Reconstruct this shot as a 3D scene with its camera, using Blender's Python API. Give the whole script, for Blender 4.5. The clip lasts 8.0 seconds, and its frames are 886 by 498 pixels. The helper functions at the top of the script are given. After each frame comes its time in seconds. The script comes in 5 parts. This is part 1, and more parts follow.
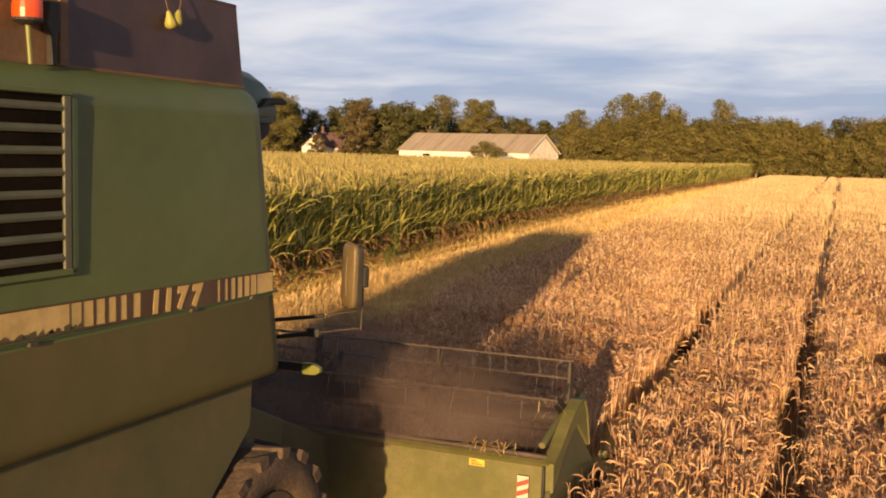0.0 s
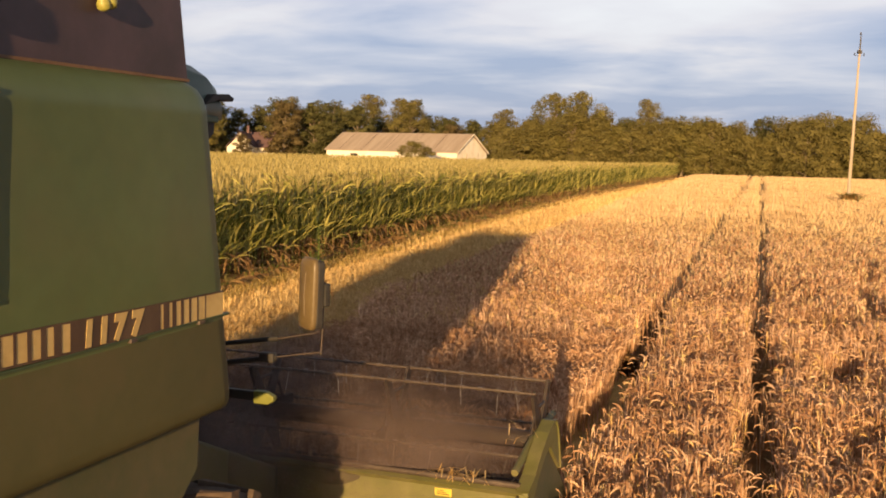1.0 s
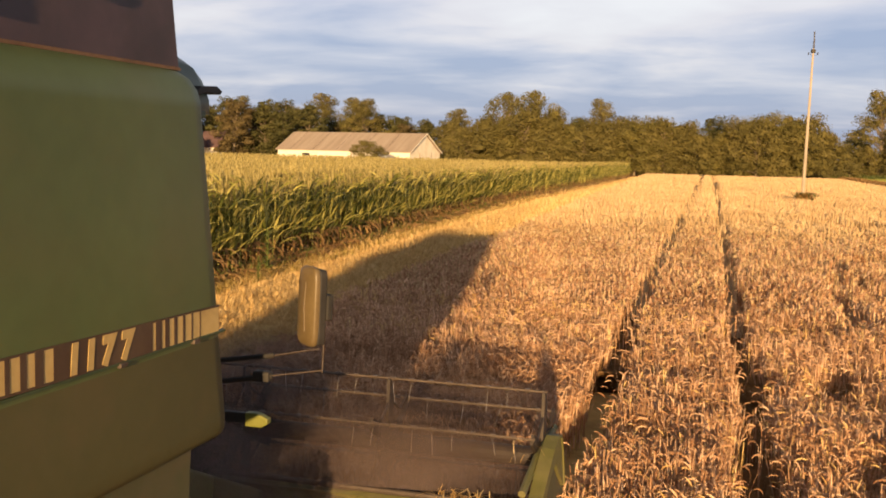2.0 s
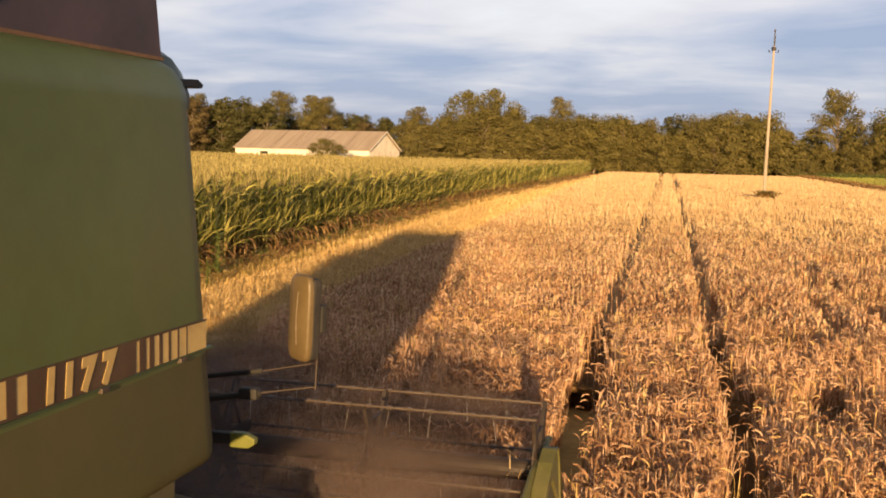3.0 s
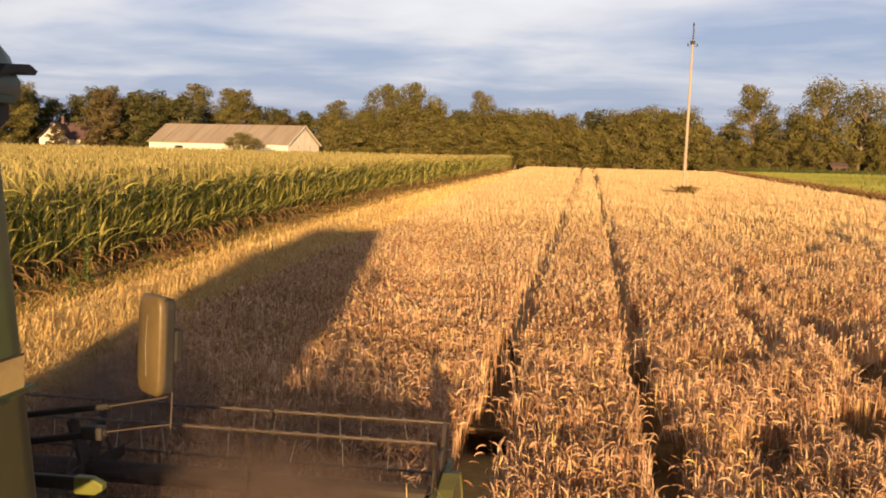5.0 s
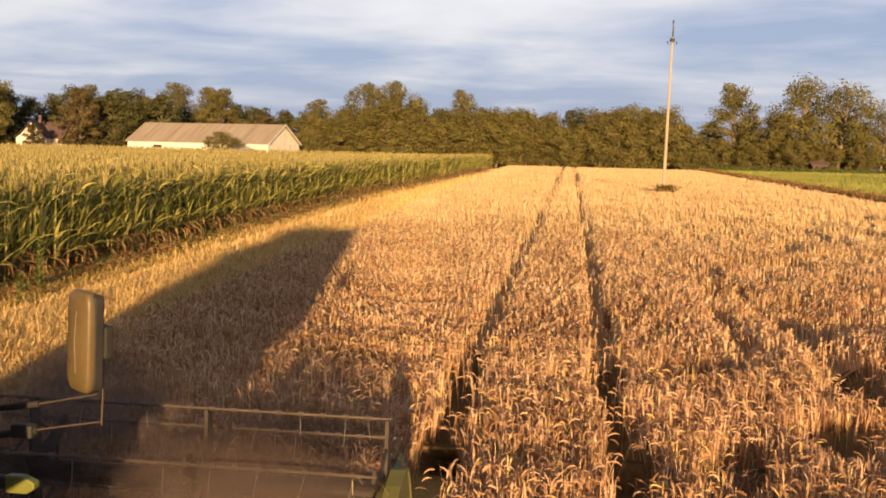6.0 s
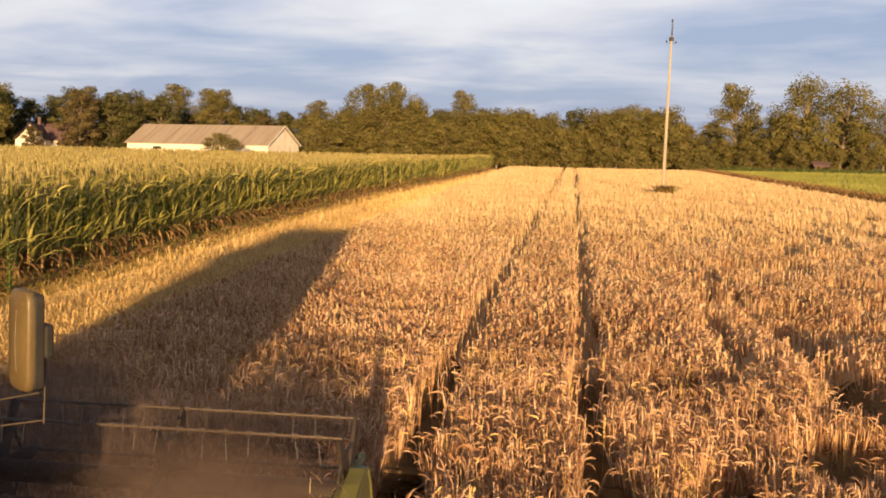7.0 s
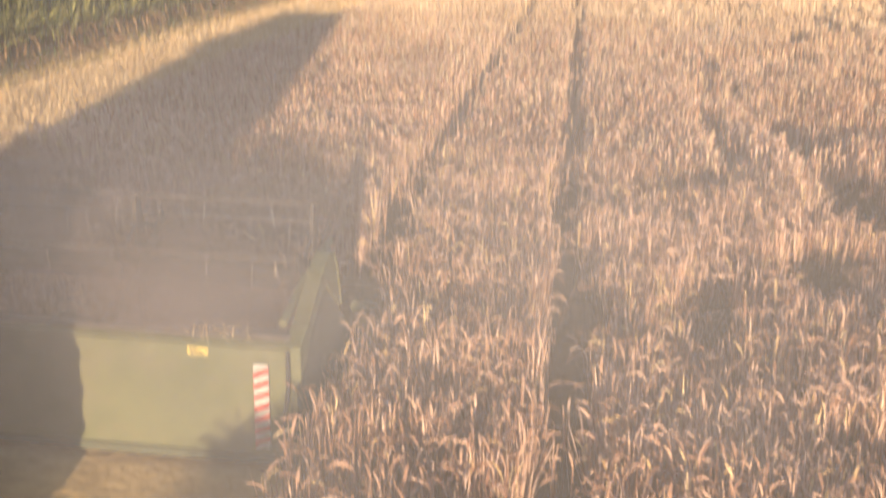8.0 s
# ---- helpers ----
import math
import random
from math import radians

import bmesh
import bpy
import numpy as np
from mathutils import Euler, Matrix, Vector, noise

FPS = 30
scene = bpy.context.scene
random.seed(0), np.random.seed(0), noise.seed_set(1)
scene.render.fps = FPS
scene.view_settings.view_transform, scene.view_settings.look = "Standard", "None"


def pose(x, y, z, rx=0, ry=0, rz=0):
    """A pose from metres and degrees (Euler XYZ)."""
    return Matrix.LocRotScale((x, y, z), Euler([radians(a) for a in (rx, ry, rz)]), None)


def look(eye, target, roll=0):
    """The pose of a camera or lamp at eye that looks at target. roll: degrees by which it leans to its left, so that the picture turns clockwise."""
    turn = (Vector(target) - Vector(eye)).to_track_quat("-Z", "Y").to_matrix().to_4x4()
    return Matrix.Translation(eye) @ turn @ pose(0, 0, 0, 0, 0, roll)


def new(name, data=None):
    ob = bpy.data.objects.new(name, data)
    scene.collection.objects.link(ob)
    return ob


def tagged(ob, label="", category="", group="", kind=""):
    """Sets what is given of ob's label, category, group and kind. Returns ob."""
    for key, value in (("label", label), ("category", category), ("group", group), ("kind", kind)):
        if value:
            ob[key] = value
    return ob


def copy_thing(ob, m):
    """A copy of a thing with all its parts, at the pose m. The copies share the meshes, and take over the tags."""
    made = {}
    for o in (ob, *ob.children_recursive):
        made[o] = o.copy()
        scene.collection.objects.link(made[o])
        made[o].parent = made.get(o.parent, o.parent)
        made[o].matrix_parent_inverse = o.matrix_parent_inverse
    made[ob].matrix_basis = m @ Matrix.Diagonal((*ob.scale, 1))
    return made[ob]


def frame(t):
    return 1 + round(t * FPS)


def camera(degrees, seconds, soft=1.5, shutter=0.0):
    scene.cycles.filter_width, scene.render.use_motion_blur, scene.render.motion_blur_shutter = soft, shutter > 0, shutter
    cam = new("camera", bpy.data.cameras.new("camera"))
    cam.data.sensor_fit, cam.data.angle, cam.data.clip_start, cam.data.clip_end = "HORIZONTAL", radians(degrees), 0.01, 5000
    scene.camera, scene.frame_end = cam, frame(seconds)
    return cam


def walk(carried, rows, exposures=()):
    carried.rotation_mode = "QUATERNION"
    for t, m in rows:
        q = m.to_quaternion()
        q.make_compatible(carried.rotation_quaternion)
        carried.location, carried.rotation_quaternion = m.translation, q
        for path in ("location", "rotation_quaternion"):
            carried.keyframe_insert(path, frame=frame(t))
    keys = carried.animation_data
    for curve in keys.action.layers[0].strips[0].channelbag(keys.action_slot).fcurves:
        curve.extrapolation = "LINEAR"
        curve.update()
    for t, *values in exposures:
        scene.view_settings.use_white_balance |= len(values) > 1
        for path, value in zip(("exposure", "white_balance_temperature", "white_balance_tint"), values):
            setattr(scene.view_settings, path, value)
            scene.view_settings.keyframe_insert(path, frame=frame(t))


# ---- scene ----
# ---- camera ----
cam = camera(46.5, 8.0, soft=1.8, shutter=0.3)
METRES, EYE, TILT, LEAN, TURN = 8.5, 3.25, 0.0, 0.0, 22.9
ROWS = [
    (0.0, 0.0, 0.0, 0.0, 0.15, -5.46, -1.52),
    (0.5, 0.0061, 0.0891, 0.0008, -1.81, -5.4, -1.5),
    (1.0, 0.0071, 0.1671, 0.0012, -3.82, -5.38, -1.46),
    (1.5, 0.0087, 0.245, -0.0001, -5.26, -5.35, -1.45),
    (3.0, 0.0254, 0.4504, -0.0013, -8.67, -5.38, -1.4),
    (3.5, 0.0497, 0.5199, 0.0001, -9.82, -5.43, -1.44),
    (4.0, 0.0746, 0.5865, 0.0012, -10.92, -5.48, -1.44),
    (4.5, 0.1015, 0.6447, 0.0017, -11.98, -5.53, -1.46),
    (6.0, 0.1861, 0.7772, -0.0004, -13.88, -5.6, -1.4),
    (6.5, 0.217, 0.8146, -0.0001, -13.83, -5.57, -1.33),
    (7.0, 0.2482, 0.8549, -0.0008, -13.77, -5.55, -1.26),
    (7.3, 0.2668, 0.8794, -0.0009, -13.73, -5.6, -1.2),
    (7.5, 0.2792, 0.8957, -0.0009, -13.7, -5.96, -1.18),
    (7.6, 0.2854, 0.9039, -0.0009, -13.7, -6.9, -1.18),
    (7.7, 0.2916, 0.912, -0.0009, -13.7, -8.8, -1.18),
    (7.8, 0.2978, 0.9202, -0.0009, -13.7, -11.4, -1.18),
    (7.9, 0.304, 0.9283, -0.0009, -13.7, -14.3, -1.18),
    (8.0, 0.3102, 0.9365, -0.0009, -13.7, -17.35, -1.18),
]
walk(cam, [(t, pose(0, 0, EYE, TILT, LEAN, TURN) @ pose(METRES * x, METRES * y, METRES * z, 90 + pitch, roll, yaw)) for t, x, y, z, yaw, pitch, roll in ROWS],
     exposures=[(0.0, 0.95, 6500, 10), (7.5, 0.95, 6500, 10), (7.7, 1.05, 6200, 10), (7.85, 1.2, 5500, 10), (8.0, 1.4, 4550, 10)])
SPEED = 0.775          # the harvester's pace, metres a second

# ---- light ----
SUN_EL, SUN_AZ = 6.3, 169.4   # low evening sun behind the camera, a little to the right


def nodes_of(tree):
    return tree.nodes, tree.links


def make_world():
    w = bpy.data.worlds.new("evening_sky")
    w.use_nodes = True
    n, l = nodes_of(w.node_tree)
    bg = n["Background"]
    sky = n.new("ShaderNodeTexSky")
    sky.sky_type, sky.sun_disc = "NISHITA", False
    sky.sun_elevation, sky.sun_rotation = radians(SUN_EL + 6), radians(SUN_AZ)
    sky.air_density, sky.dust_density, sky.ozone_density = 1.0, 1.2, 2.0
    co = n.new("ShaderNodeTexCoord")
    sep = n.new("ShaderNodeSeparateXYZ")
    l.new(co.outputs["Generated"], sep.inputs[0])
    # clouds lie on a flat layer: direction divided by its height
    zc = n.new("ShaderNodeMath"); zc.operation = "MAXIMUM"; zc.inputs[1].default_value = 0.0
    l.new(sep.outputs["Z"], zc.inputs[0])
    za = n.new("ShaderNodeMath"); za.operation = "ADD"; za.inputs[1].default_value = 0.10
    l.new(zc.outputs[0], za.inputs[0])
    dx = n.new("ShaderNodeMath"); dx.operation = "DIVIDE"
    dy = n.new("ShaderNodeMath"); dy.operation = "DIVIDE"
    l.new(sep.outputs["X"], dx.inputs[0]); l.new(za.outputs[0], dx.inputs[1])
    l.new(sep.outputs["Y"], dy.inputs[0]); l.new(za.outputs[0], dy.inputs[1])
    com = n.new("ShaderNodeCombineXYZ")
    l.new(dx.outputs[0], com.inputs[0]); l.new(dy.outputs[0], com.inputs[1])
    mp = n.new("ShaderNodeMapping")
    mp.inputs["Scale"].default_value = (0.85, 0.95, 1.0)
    mp.inputs["Rotation"].default_value = (0, 0, radians(9))
    mp.inputs["Location"].default_value = (3.1, 0.35, 0.0)
    l.new(com.outputs[0], mp.inputs[0])
    big = n.new("ShaderNodeTexNoise")
    big.inputs["Scale"].default_value, big.inputs["Detail"].default_value, big.inputs["Roughness"].default_value = 0.75, 9.0, 0.5
    big.inputs["Distortion"].default_value = 0.35
    l.new(mp.outputs[0], big.inputs[0])
    small = n.new("ShaderNodeTexNoise")
    small.inputs["Scale"].default_value, small.inputs["Detail"].default_value = 3.0, 9.0
    small.inputs["Distortion"].default_value = 0.5
    l.new(mp.outputs[0], small.inputs[0])
    # how bright the deck is by height above the horizon: slate blue low, pale higher
    lift = n.new("ShaderNodeMapRange")
    lift.inputs["From Min"].default_value, lift.inputs["From Max"].default_value = 0.02, 0.20
    l.new(sep.outputs["Z"], lift.inputs["Value"])
    mixn = n.new("ShaderNodeMath"); mixn.operation = "MULTIPLY_ADD"; mixn.inputs[1].default_value = 0.84
    l.new(big.outputs["Fac"], mixn.inputs[0])
    half = n.new("ShaderNodeMath"); half.operation = "MULTIPLY"; half.inputs[1].default_value = 0.16
    l.new(small.outputs["Fac"], half.inputs[0]); l.new(half.outputs[0], mixn.inputs[2])
    tot = n.new("ShaderNodeMath"); tot.operation = "MULTIPLY_ADD"; tot.inputs[1].default_value = 0.29
    l.new(lift.outputs[0], tot.inputs[0]); l.new(mixn.outputs[0], tot.inputs[2])
    ramp = n.new("ShaderNodeValToRGB")
    e = ramp.color_ramp.elements
    e[0].position, e[0].color = 0.40, (0.39, 0.45, 0.65, 1)
    e[1].position, e[1].color = 0.86, (0.95, 0.93, 0.95, 1)
    m1 = e.new(0.50); m1.color = (0.38, 0.44, 0.64, 1)
    m2 = e.new(0.63); m2.color = (0.62, 0.63, 0.76, 1)
    m3 = e.new(0.72); m3.color = (0.83, 0.79, 0.84, 1)
    l.new(tot.outputs[0], ramp.inputs[0])
    bright = n.new("ShaderNodeVectorMath"); bright.operation = "SCALE"
    # the evening sky dims steadily towards the zenith
    dim = n.new("ShaderNodeMapRange"); dim.interpolation_type = "SMOOTHSTEP"
    dim.inputs["From Min"].default_value, dim.inputs["From Max"].default_value = 0.12, 0.60
    dim.inputs["To Min"].default_value, dim.inputs["To Max"].default_value = CLOUD, CLOUD * 0.22
    l.new(sep.outputs["Z"], dim.inputs["Value"]); l.new(dim.outputs[0], bright.inputs["Scale"])
    l.new(ramp.outputs[0], bright.inputs[0])
    mix = n.new("ShaderNodeMix"); mix.data_type = "RGBA"
    mix.inputs["Factor"].default_value = 0.88
    l.new(sky.outputs[0], mix.inputs["A"]); l.new(bright.outputs[0], mix.inputs["B"])
    l.new(mix.outputs["Result"], bg.inputs["Color"])
    bg.inputs["Strength"].default_value = 0.10
    scene.world = w


CLOUD = 4.85
make_world()
sun = new("sun", bpy.data.lights.new("sun", "SUN"))
sun.data.energy, sun.data.angle, sun.data.color = 5.0, radians(0.9), (1.0, 0.63, 0.28)
sun.matrix_world = look((40 * math.sin(radians(SUN_AZ)), 40 * math.cos(radians(SUN_AZ)), 40 * math.tan(radians(SUN_EL))), (0, 0, 0))


# ---- materials ----
def material(name, colours, rough=0.8, scale=4.0, fine=40.0, metal=0.0, bump=0.0, bump_scale=60.0, island=0.0, translucent=0.0,
             dirt=None, dirt_amount=0.0, stretch=(1, 1, 1), coat=0.0, spec=0.5, object_space=True):
    """A procedural surface: two or three colours over two scales of noise, grain relief, and a second dirt layer."""
    m = bpy.data.materials.new(name)
    m.use_nodes = True
    n, l = nodes_of(m.node_tree)
    b = n["Principled BSDF"]
    co = n.new("ShaderNodeTexCoord")
    mp = n.new("ShaderNodeMapping")
    mp.inputs["Scale"].default_value = stretch
    l.new(co.outputs["Object"], mp.inputs[0])
    a = n.new("ShaderNodeTexNoise"); a.inputs["Scale"].default_value, a.inputs["Detail"].default_value = scale, 6.0
    c = n.new("ShaderNodeTexNoise"); c.inputs["Scale"].default_value, c.inputs["Detail"].default_value = fine, 4.0
    l.new(mp.outputs[0], a.inputs[0]); l.new(mp.outputs[0], c.inputs[0])
    s = n.new("ShaderNodeMath"); s.operation = "MULTIPLY_ADD"; s.inputs[1].default_value = 0.6
    t = n.new("ShaderNodeMath"); t.operation = "MULTIPLY"; t.inputs[1].default_value = 0.4
    l.new(a.outputs["Fac"], s.inputs[0]); l.new(c.outputs["Fac"], t.inputs[0]); l.new(t.outputs[0], s.inputs[2])
    value = s.outputs[0]
    if island:
        g = n.new("ShaderNodeNewGeometry")
        sh = n.new("ShaderNodeMath"); sh.operation = "SUBTRACT"; sh.inputs[1].default_value = 0.5
        l.new(g.outputs["Random Per Island"], sh.inputs[0])
        ad = n.new("ShaderNodeMath"); ad.operation = "MULTIPLY_ADD"; ad.inputs[1].default_value = island
        l.new(sh.outputs[0], ad.inputs[0]); l.new(value, ad.inputs[2])
        value = ad.outputs[0]
    ramp = n.new("ShaderNodeValToRGB")
    el = ramp.color_ramp.elements
    el[0].position, el[1].position = 0.3, 0.7
    el[0].color, el[1].color = (*colours[0], 1), (*colours[-1], 1)
    for k in range(1, len(colours) - 1):
        x = el.new(0.3 + 0.4 * k / (len(colours) - 1)); x.color = (*colours[k], 1)
    l.new(value, ramp.inputs[0])
    colour = ramp.outputs[0]
    if dirt:
        d = n.new("ShaderNodeTexNoise"); d.inputs["Scale"].default_value, d.inputs["Detail"].default_value, d.inputs["Roughness"].default_value = scale * 1.7, 10.0, 0.65
        l.new(co.outputs["Object"], d.inputs[0])
        dr = n.new("ShaderNodeMapRange"); dr.inputs["From Min"].default_value, dr.inputs["From Max"].default_value = 0.48, 0.72
        dr.inputs["To Max"].default_value = dirt_amount
        l.new(d.outputs["Fac"], dr.inputs["Value"])
        mx = n.new("ShaderNodeMix"); mx.data_type = "RGBA"
        l.new(dr.outputs[0], mx.inputs["Factor"]); l.new(colour, mx.inputs["A"]); mx.inputs["B"].default_value = (*dirt, 1)
        colour = mx.outputs["Result"]
    l.new(colour, b.inputs["Base Color"])
    b.inputs["Roughness"].default_value, b.inputs["Metallic"].default_value = rough, metal
    b.inputs["Specular IOR Level"].default_value = spec
    if coat:
        b.inputs["Coat Weight"].default_value, b.inputs["Coat Roughness"].default_value = coat, 0.3
    if bump:
        bn = n.new("ShaderNodeTexNoise"); bn.inputs["Scale"].default_value, bn.inputs["Detail"].default_value = bump_scale, 5.0
        l.new(mp.outputs[0], bn.inputs[0])
        bp = n.new("ShaderNodeBump"); bp.inputs["Strength"].default_value, bp.inputs["Distance"].default_value = bump, 0.02
        l.new(bn.outputs["Fac"], bp.inputs["Height"]); l.new(bp.outputs[0], b.inputs["Normal"])
    if translucent:
        tr = n.new("ShaderNodeBsdfTranslucent")
        l.new(colour, tr.inputs["Color"])
        ms = n.new("ShaderNodeMixShader"); ms.inputs[0].default_value = translucent
        l.new(b.outputs[0], ms.inputs[1]); l.new(tr.outputs[0], ms.inputs[2])
        l.new(ms.outputs[0], n["Material Output"].inputs["Surface"])
    return m


M_SOIL = material("dry_soil", [(0.10, 0.065, 0.04), (0.17, 0.115, 0.07), (0.24, 0.17, 0.10)], 0.95, 0.6, 14, bump=0.8, bump_scale=18, spec=0.05)
M_STUBBLE_GROUND = material("straw_littered_soil", [(0.52, 0.34, 0.125), (0.69, 0.475, 0.18), (0.80, 0.58, 0.245)], 0.95, 0.9, 9, bump=1.0, bump_scale=14, spec=0.05, dirt=(0.28, 0.18, 0.075), dirt_amount=0.55)
M_STRAW = material("straw", [(0.50, 0.325, 0.13), (0.69, 0.48, 0.20), (0.81, 0.61, 0.31)], 0.8, 1.2, 5, island=0.6, translucent=0.12, spec=0.12)
M_WHEAT = material("ripe_wheat", [(0.33, 0.178, 0.097), (0.57, 0.345, 0.20), (0.82, 0.57, 0.385)], 0.75, 0.35, 1.7, island=0.5, translucent=0.28, spec=0.12)
# far wheat: its paler, yellower colours carry the haze of distance
M_WHEAT_FAR = material("matted_haze_paled_wheat", [(0.43, 0.285, 0.15), (0.59, 0.42, 0.232), (0.75, 0.57, 0.335)], 0.85, 0.35, 3.0, bump=0.6, bump_scale=9, spec=0.08)
M_STRAW_FAR = material("haze_paled_wheat", [(0.50, 0.345, 0.185), (0.63, 0.462, 0.26), (0.77, 0.60, 0.365)], 0.8, 0.35, 2.0, island=0.3, translucent=0.22, spec=0.1)
# darker wheat colour: the shade deep in the stand is put into it
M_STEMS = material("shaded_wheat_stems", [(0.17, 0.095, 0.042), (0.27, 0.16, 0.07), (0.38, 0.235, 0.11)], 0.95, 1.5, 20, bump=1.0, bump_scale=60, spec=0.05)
M_CORN_LEAF = material("corn_leaf", [(0.10, 0.115, 0.024), (0.26, 0.255, 0.058), (0.55, 0.50, 0.15)], 0.5, 0.5, 3, island=0.75, translucent=0.3, spec=0.3)
M_CORN_TOP = material("corn_tassel", [(0.24, 0.195, 0.06), (0.34, 0.285, 0.10), (0.44, 0.37, 0.15)], 0.7, 0.3, 2, island=0.5, translucent=0.2)
M_CORN_DRY = material("withered_leaf", [(0.16, 0.085, 0.03), (0.30, 0.17, 0.06), (0.40, 0.25, 0.10)], 0.8, 0.6, 3, island=0.6, translucent=0.1)
M_WEED = material("weed_leaf", [(0.07, 0.10, 0.02), (0.13, 0.17, 0.04), (0.22, 0.24, 0.07)], 0.6, 0.6, 4, island=0.5, translucent=0.25)
M_VERGE = material("yellowing_verge_grass", [(0.30, 0.22, 0.06), (0.46, 0.345, 0.105), (0.60, 0.46, 0.165)], 0.8, 0.5, 4, island=0.5, translucent=0.25, spec=0.15)
M_GRASS = material("meadow_grass", [(0.17, 0.18, 0.035), (0.24, 0.25, 0.055), (0.34, 0.32, 0.09)], 0.9, 0.05, 0.9, bump=0.6, bump_scale=6)
M_LEAVES = [material("tree_foliage_" + k, c, 0.7, 0.12, 0.5, island=0.14, translucent=0.26, spec=0.2) for k, c in (
    ("olive", [(0.095, 0.085, 0.027), (0.165, 0.143, 0.047), (0.245, 0.208, 0.072)]),
    ("dark", [(0.055, 0.058, 0.022), (0.10, 0.098, 0.036), (0.155, 0.145, 0.052)]),
    ("yellow_green", [(0.10, 0.093, 0.025), (0.17, 0.15, 0.044), (0.25, 0.215, 0.072)]),
    ("brown", [(0.08, 0.062, 0.028), (0.135, 0.105, 0.048), (0.20, 0.155, 0.07)]))]
M_BARK = material("bark", [(0.10, 0.075, 0.05), (0.19, 0.15, 0.10), (0.30, 0.25, 0.18)], 0.9, 1.5, 12, bump=0.6, bump_scale=20)


# ---- mesh tools ----
def tri_mesh(name, verts, tris, mats, slots=None):
    """A mesh from arrays of corners and triangles."""
    me = bpy.data.meshes.new(name)
    verts, tris = np.asarray(verts, np.float32), np.asarray(tris, np.int32)
    me.vertices.add(len(verts)); me.vertices.foreach_set("co", verts.ravel())
    me.loops.add(3 * len(tris)); me.loops.foreach_set("vertex_index", tris.ravel())
    me.polygons.add(len(tris)); me.polygons.foreach_set("loop_start", np.arange(0, 3 * len(tris), 3, dtype=np.int32))
    for m in mats:
        me.materials.append(m)
    if slots is not None:
        me.polygons.foreach_set("material_index", np.asarray(slots, np.int32))
    me.update(calc_edges=True)
    return me


def strip(points, widths, side=(1, 0, 0)):
    """A flat blade along points: (corners, triangles)."""
    side = np.asarray(side, float)
    v, t = [], []
    for p, w in zip(points, widths):
        v += [np.asarray(p) - side * w / 2, np.asarray(p) + side * w / 2]
    for i in range(len(points) - 1):
        a = 2 * i
        t += [(a, a + 1, a + 3), (a, a + 3, a + 2)]
    return np.array(v), np.array(t)


def prism(points, radii, sides=3):
    """A tapered tube along points in the yz plane or any path: (corners, triangles)."""
    pts = np.asarray(points, float)
    v, t = [], []
    for i, (p, r) in enumerate(zip(pts, radii)):
        d = pts[min(i + 1, len(pts) - 1)] - pts[max(i - 1, 0)]
        d /= np.linalg.norm(d) + 1e-9
        a = np.cross(d, (1, 0, 0) if abs(d[0]) < 0.9 else (0, 1, 0)); a /= np.linalg.norm(a)
        b = np.cross(d, a)
        for k in range(sides):
            w = 2 * math.pi * k / sides
            v.append(p + r * (math.cos(w) * a + math.sin(w) * b))
    for i in range(len(pts) - 1):
        for k in range(sides):
            a, b = i * sides + k, i * sides + (k + 1) % sides
            t += [(a, b, b + sides), (a, b + sides, a + sides)]
    return np.array(v), np.array(t)


def join(*pieces):
    v, t, n = [], [], 0
    for a, b in pieces:
        v.append(a); t.append(b + n); n += len(a)
    return np.concatenate(v), np.concatenate(t)


def stamp(template, pos, yaw, lean, size, rise=None):
    """Copies of a small template at many places, turned by yaw, leaned over about their x axis, and scaled."""
    v, t = template
    n = len(pos)
    cy, sy, cl, sl = np.cos(yaw), np.sin(yaw), np.cos(lean), np.sin(lean)
    x, y, z = (v[None, :, k] * size[:, None] for k in range(3))
    if rise is not None:
        z = z * rise[:, None]
    y2, z2 = y * cl[:, None] - z * sl[:, None], y * sl[:, None] + z * cl[:, None]
    x3, y3 = x * cy[:, None] - y2 * sy[:, None], x * sy[:, None] + y2 * cy[:, None]
    out = np.stack([x3 + pos[:, 0:1], y3 + pos[:, 1:2], z2 + pos[:, 2:3]], -1).reshape(-1, 3)
    tri = (t[None] + (np.arange(n) * len(v))[:, None, None]).reshape(-1, 3)
    return out, tri


RNG = np.random.default_rng(7)


def stuff(name, pieces, mats, label, category):
    """One object of many loose pieces; each piece is (corners, triangles, material slot)."""
    v, t = join(*[(a, b) for a, b, _ in pieces])
    slots = np.concatenate([np.full(len(b), s) for _, b, s in pieces])
    return tagged(new(name, tri_mesh(name, v, t, mats, slots)), label, category, kind="stuff")


def bumps(x, y, scale, seed=0.0):
    """Smooth random field, about -1 to 1, over arrays."""
    out = np.zeros_like(x)
    r = np.random.default_rng(int(seed * 100) + 3)
    for k in range(10):
        a, f, p = r.uniform(0, 2 * math.pi), r.uniform(0.6, 1.9) / scale, r.uniform(0, 6.28)
        out += np.sin((x * math.cos(a) + y * math.sin(a)) * f * 2 * math.pi + p)
    return out / 4.0


# ---- plan of the fields ----
HEADER_R, HEADER_L = -2.25, -7.2
def row_shift(y):
    """How far the rows of the field run to the left by y."""
    return -0.034 * (y - 10.0)


def wheat_left(y):
    return -7.25 - 0.65 * np.clip((y - 16.6) / 2.5, 0, 1) - 0.058 * np.maximum(0.0, y - 17.0)


def wheat_right(y):
    return 15.2 - 0.02 * (y - 80.0)


def corn_edge(y):
    return -13.3 - 0.07 * (np.minimum(y, 67.0) - 26.0) - 0.025 * np.maximum(0.0, y - 67.0)


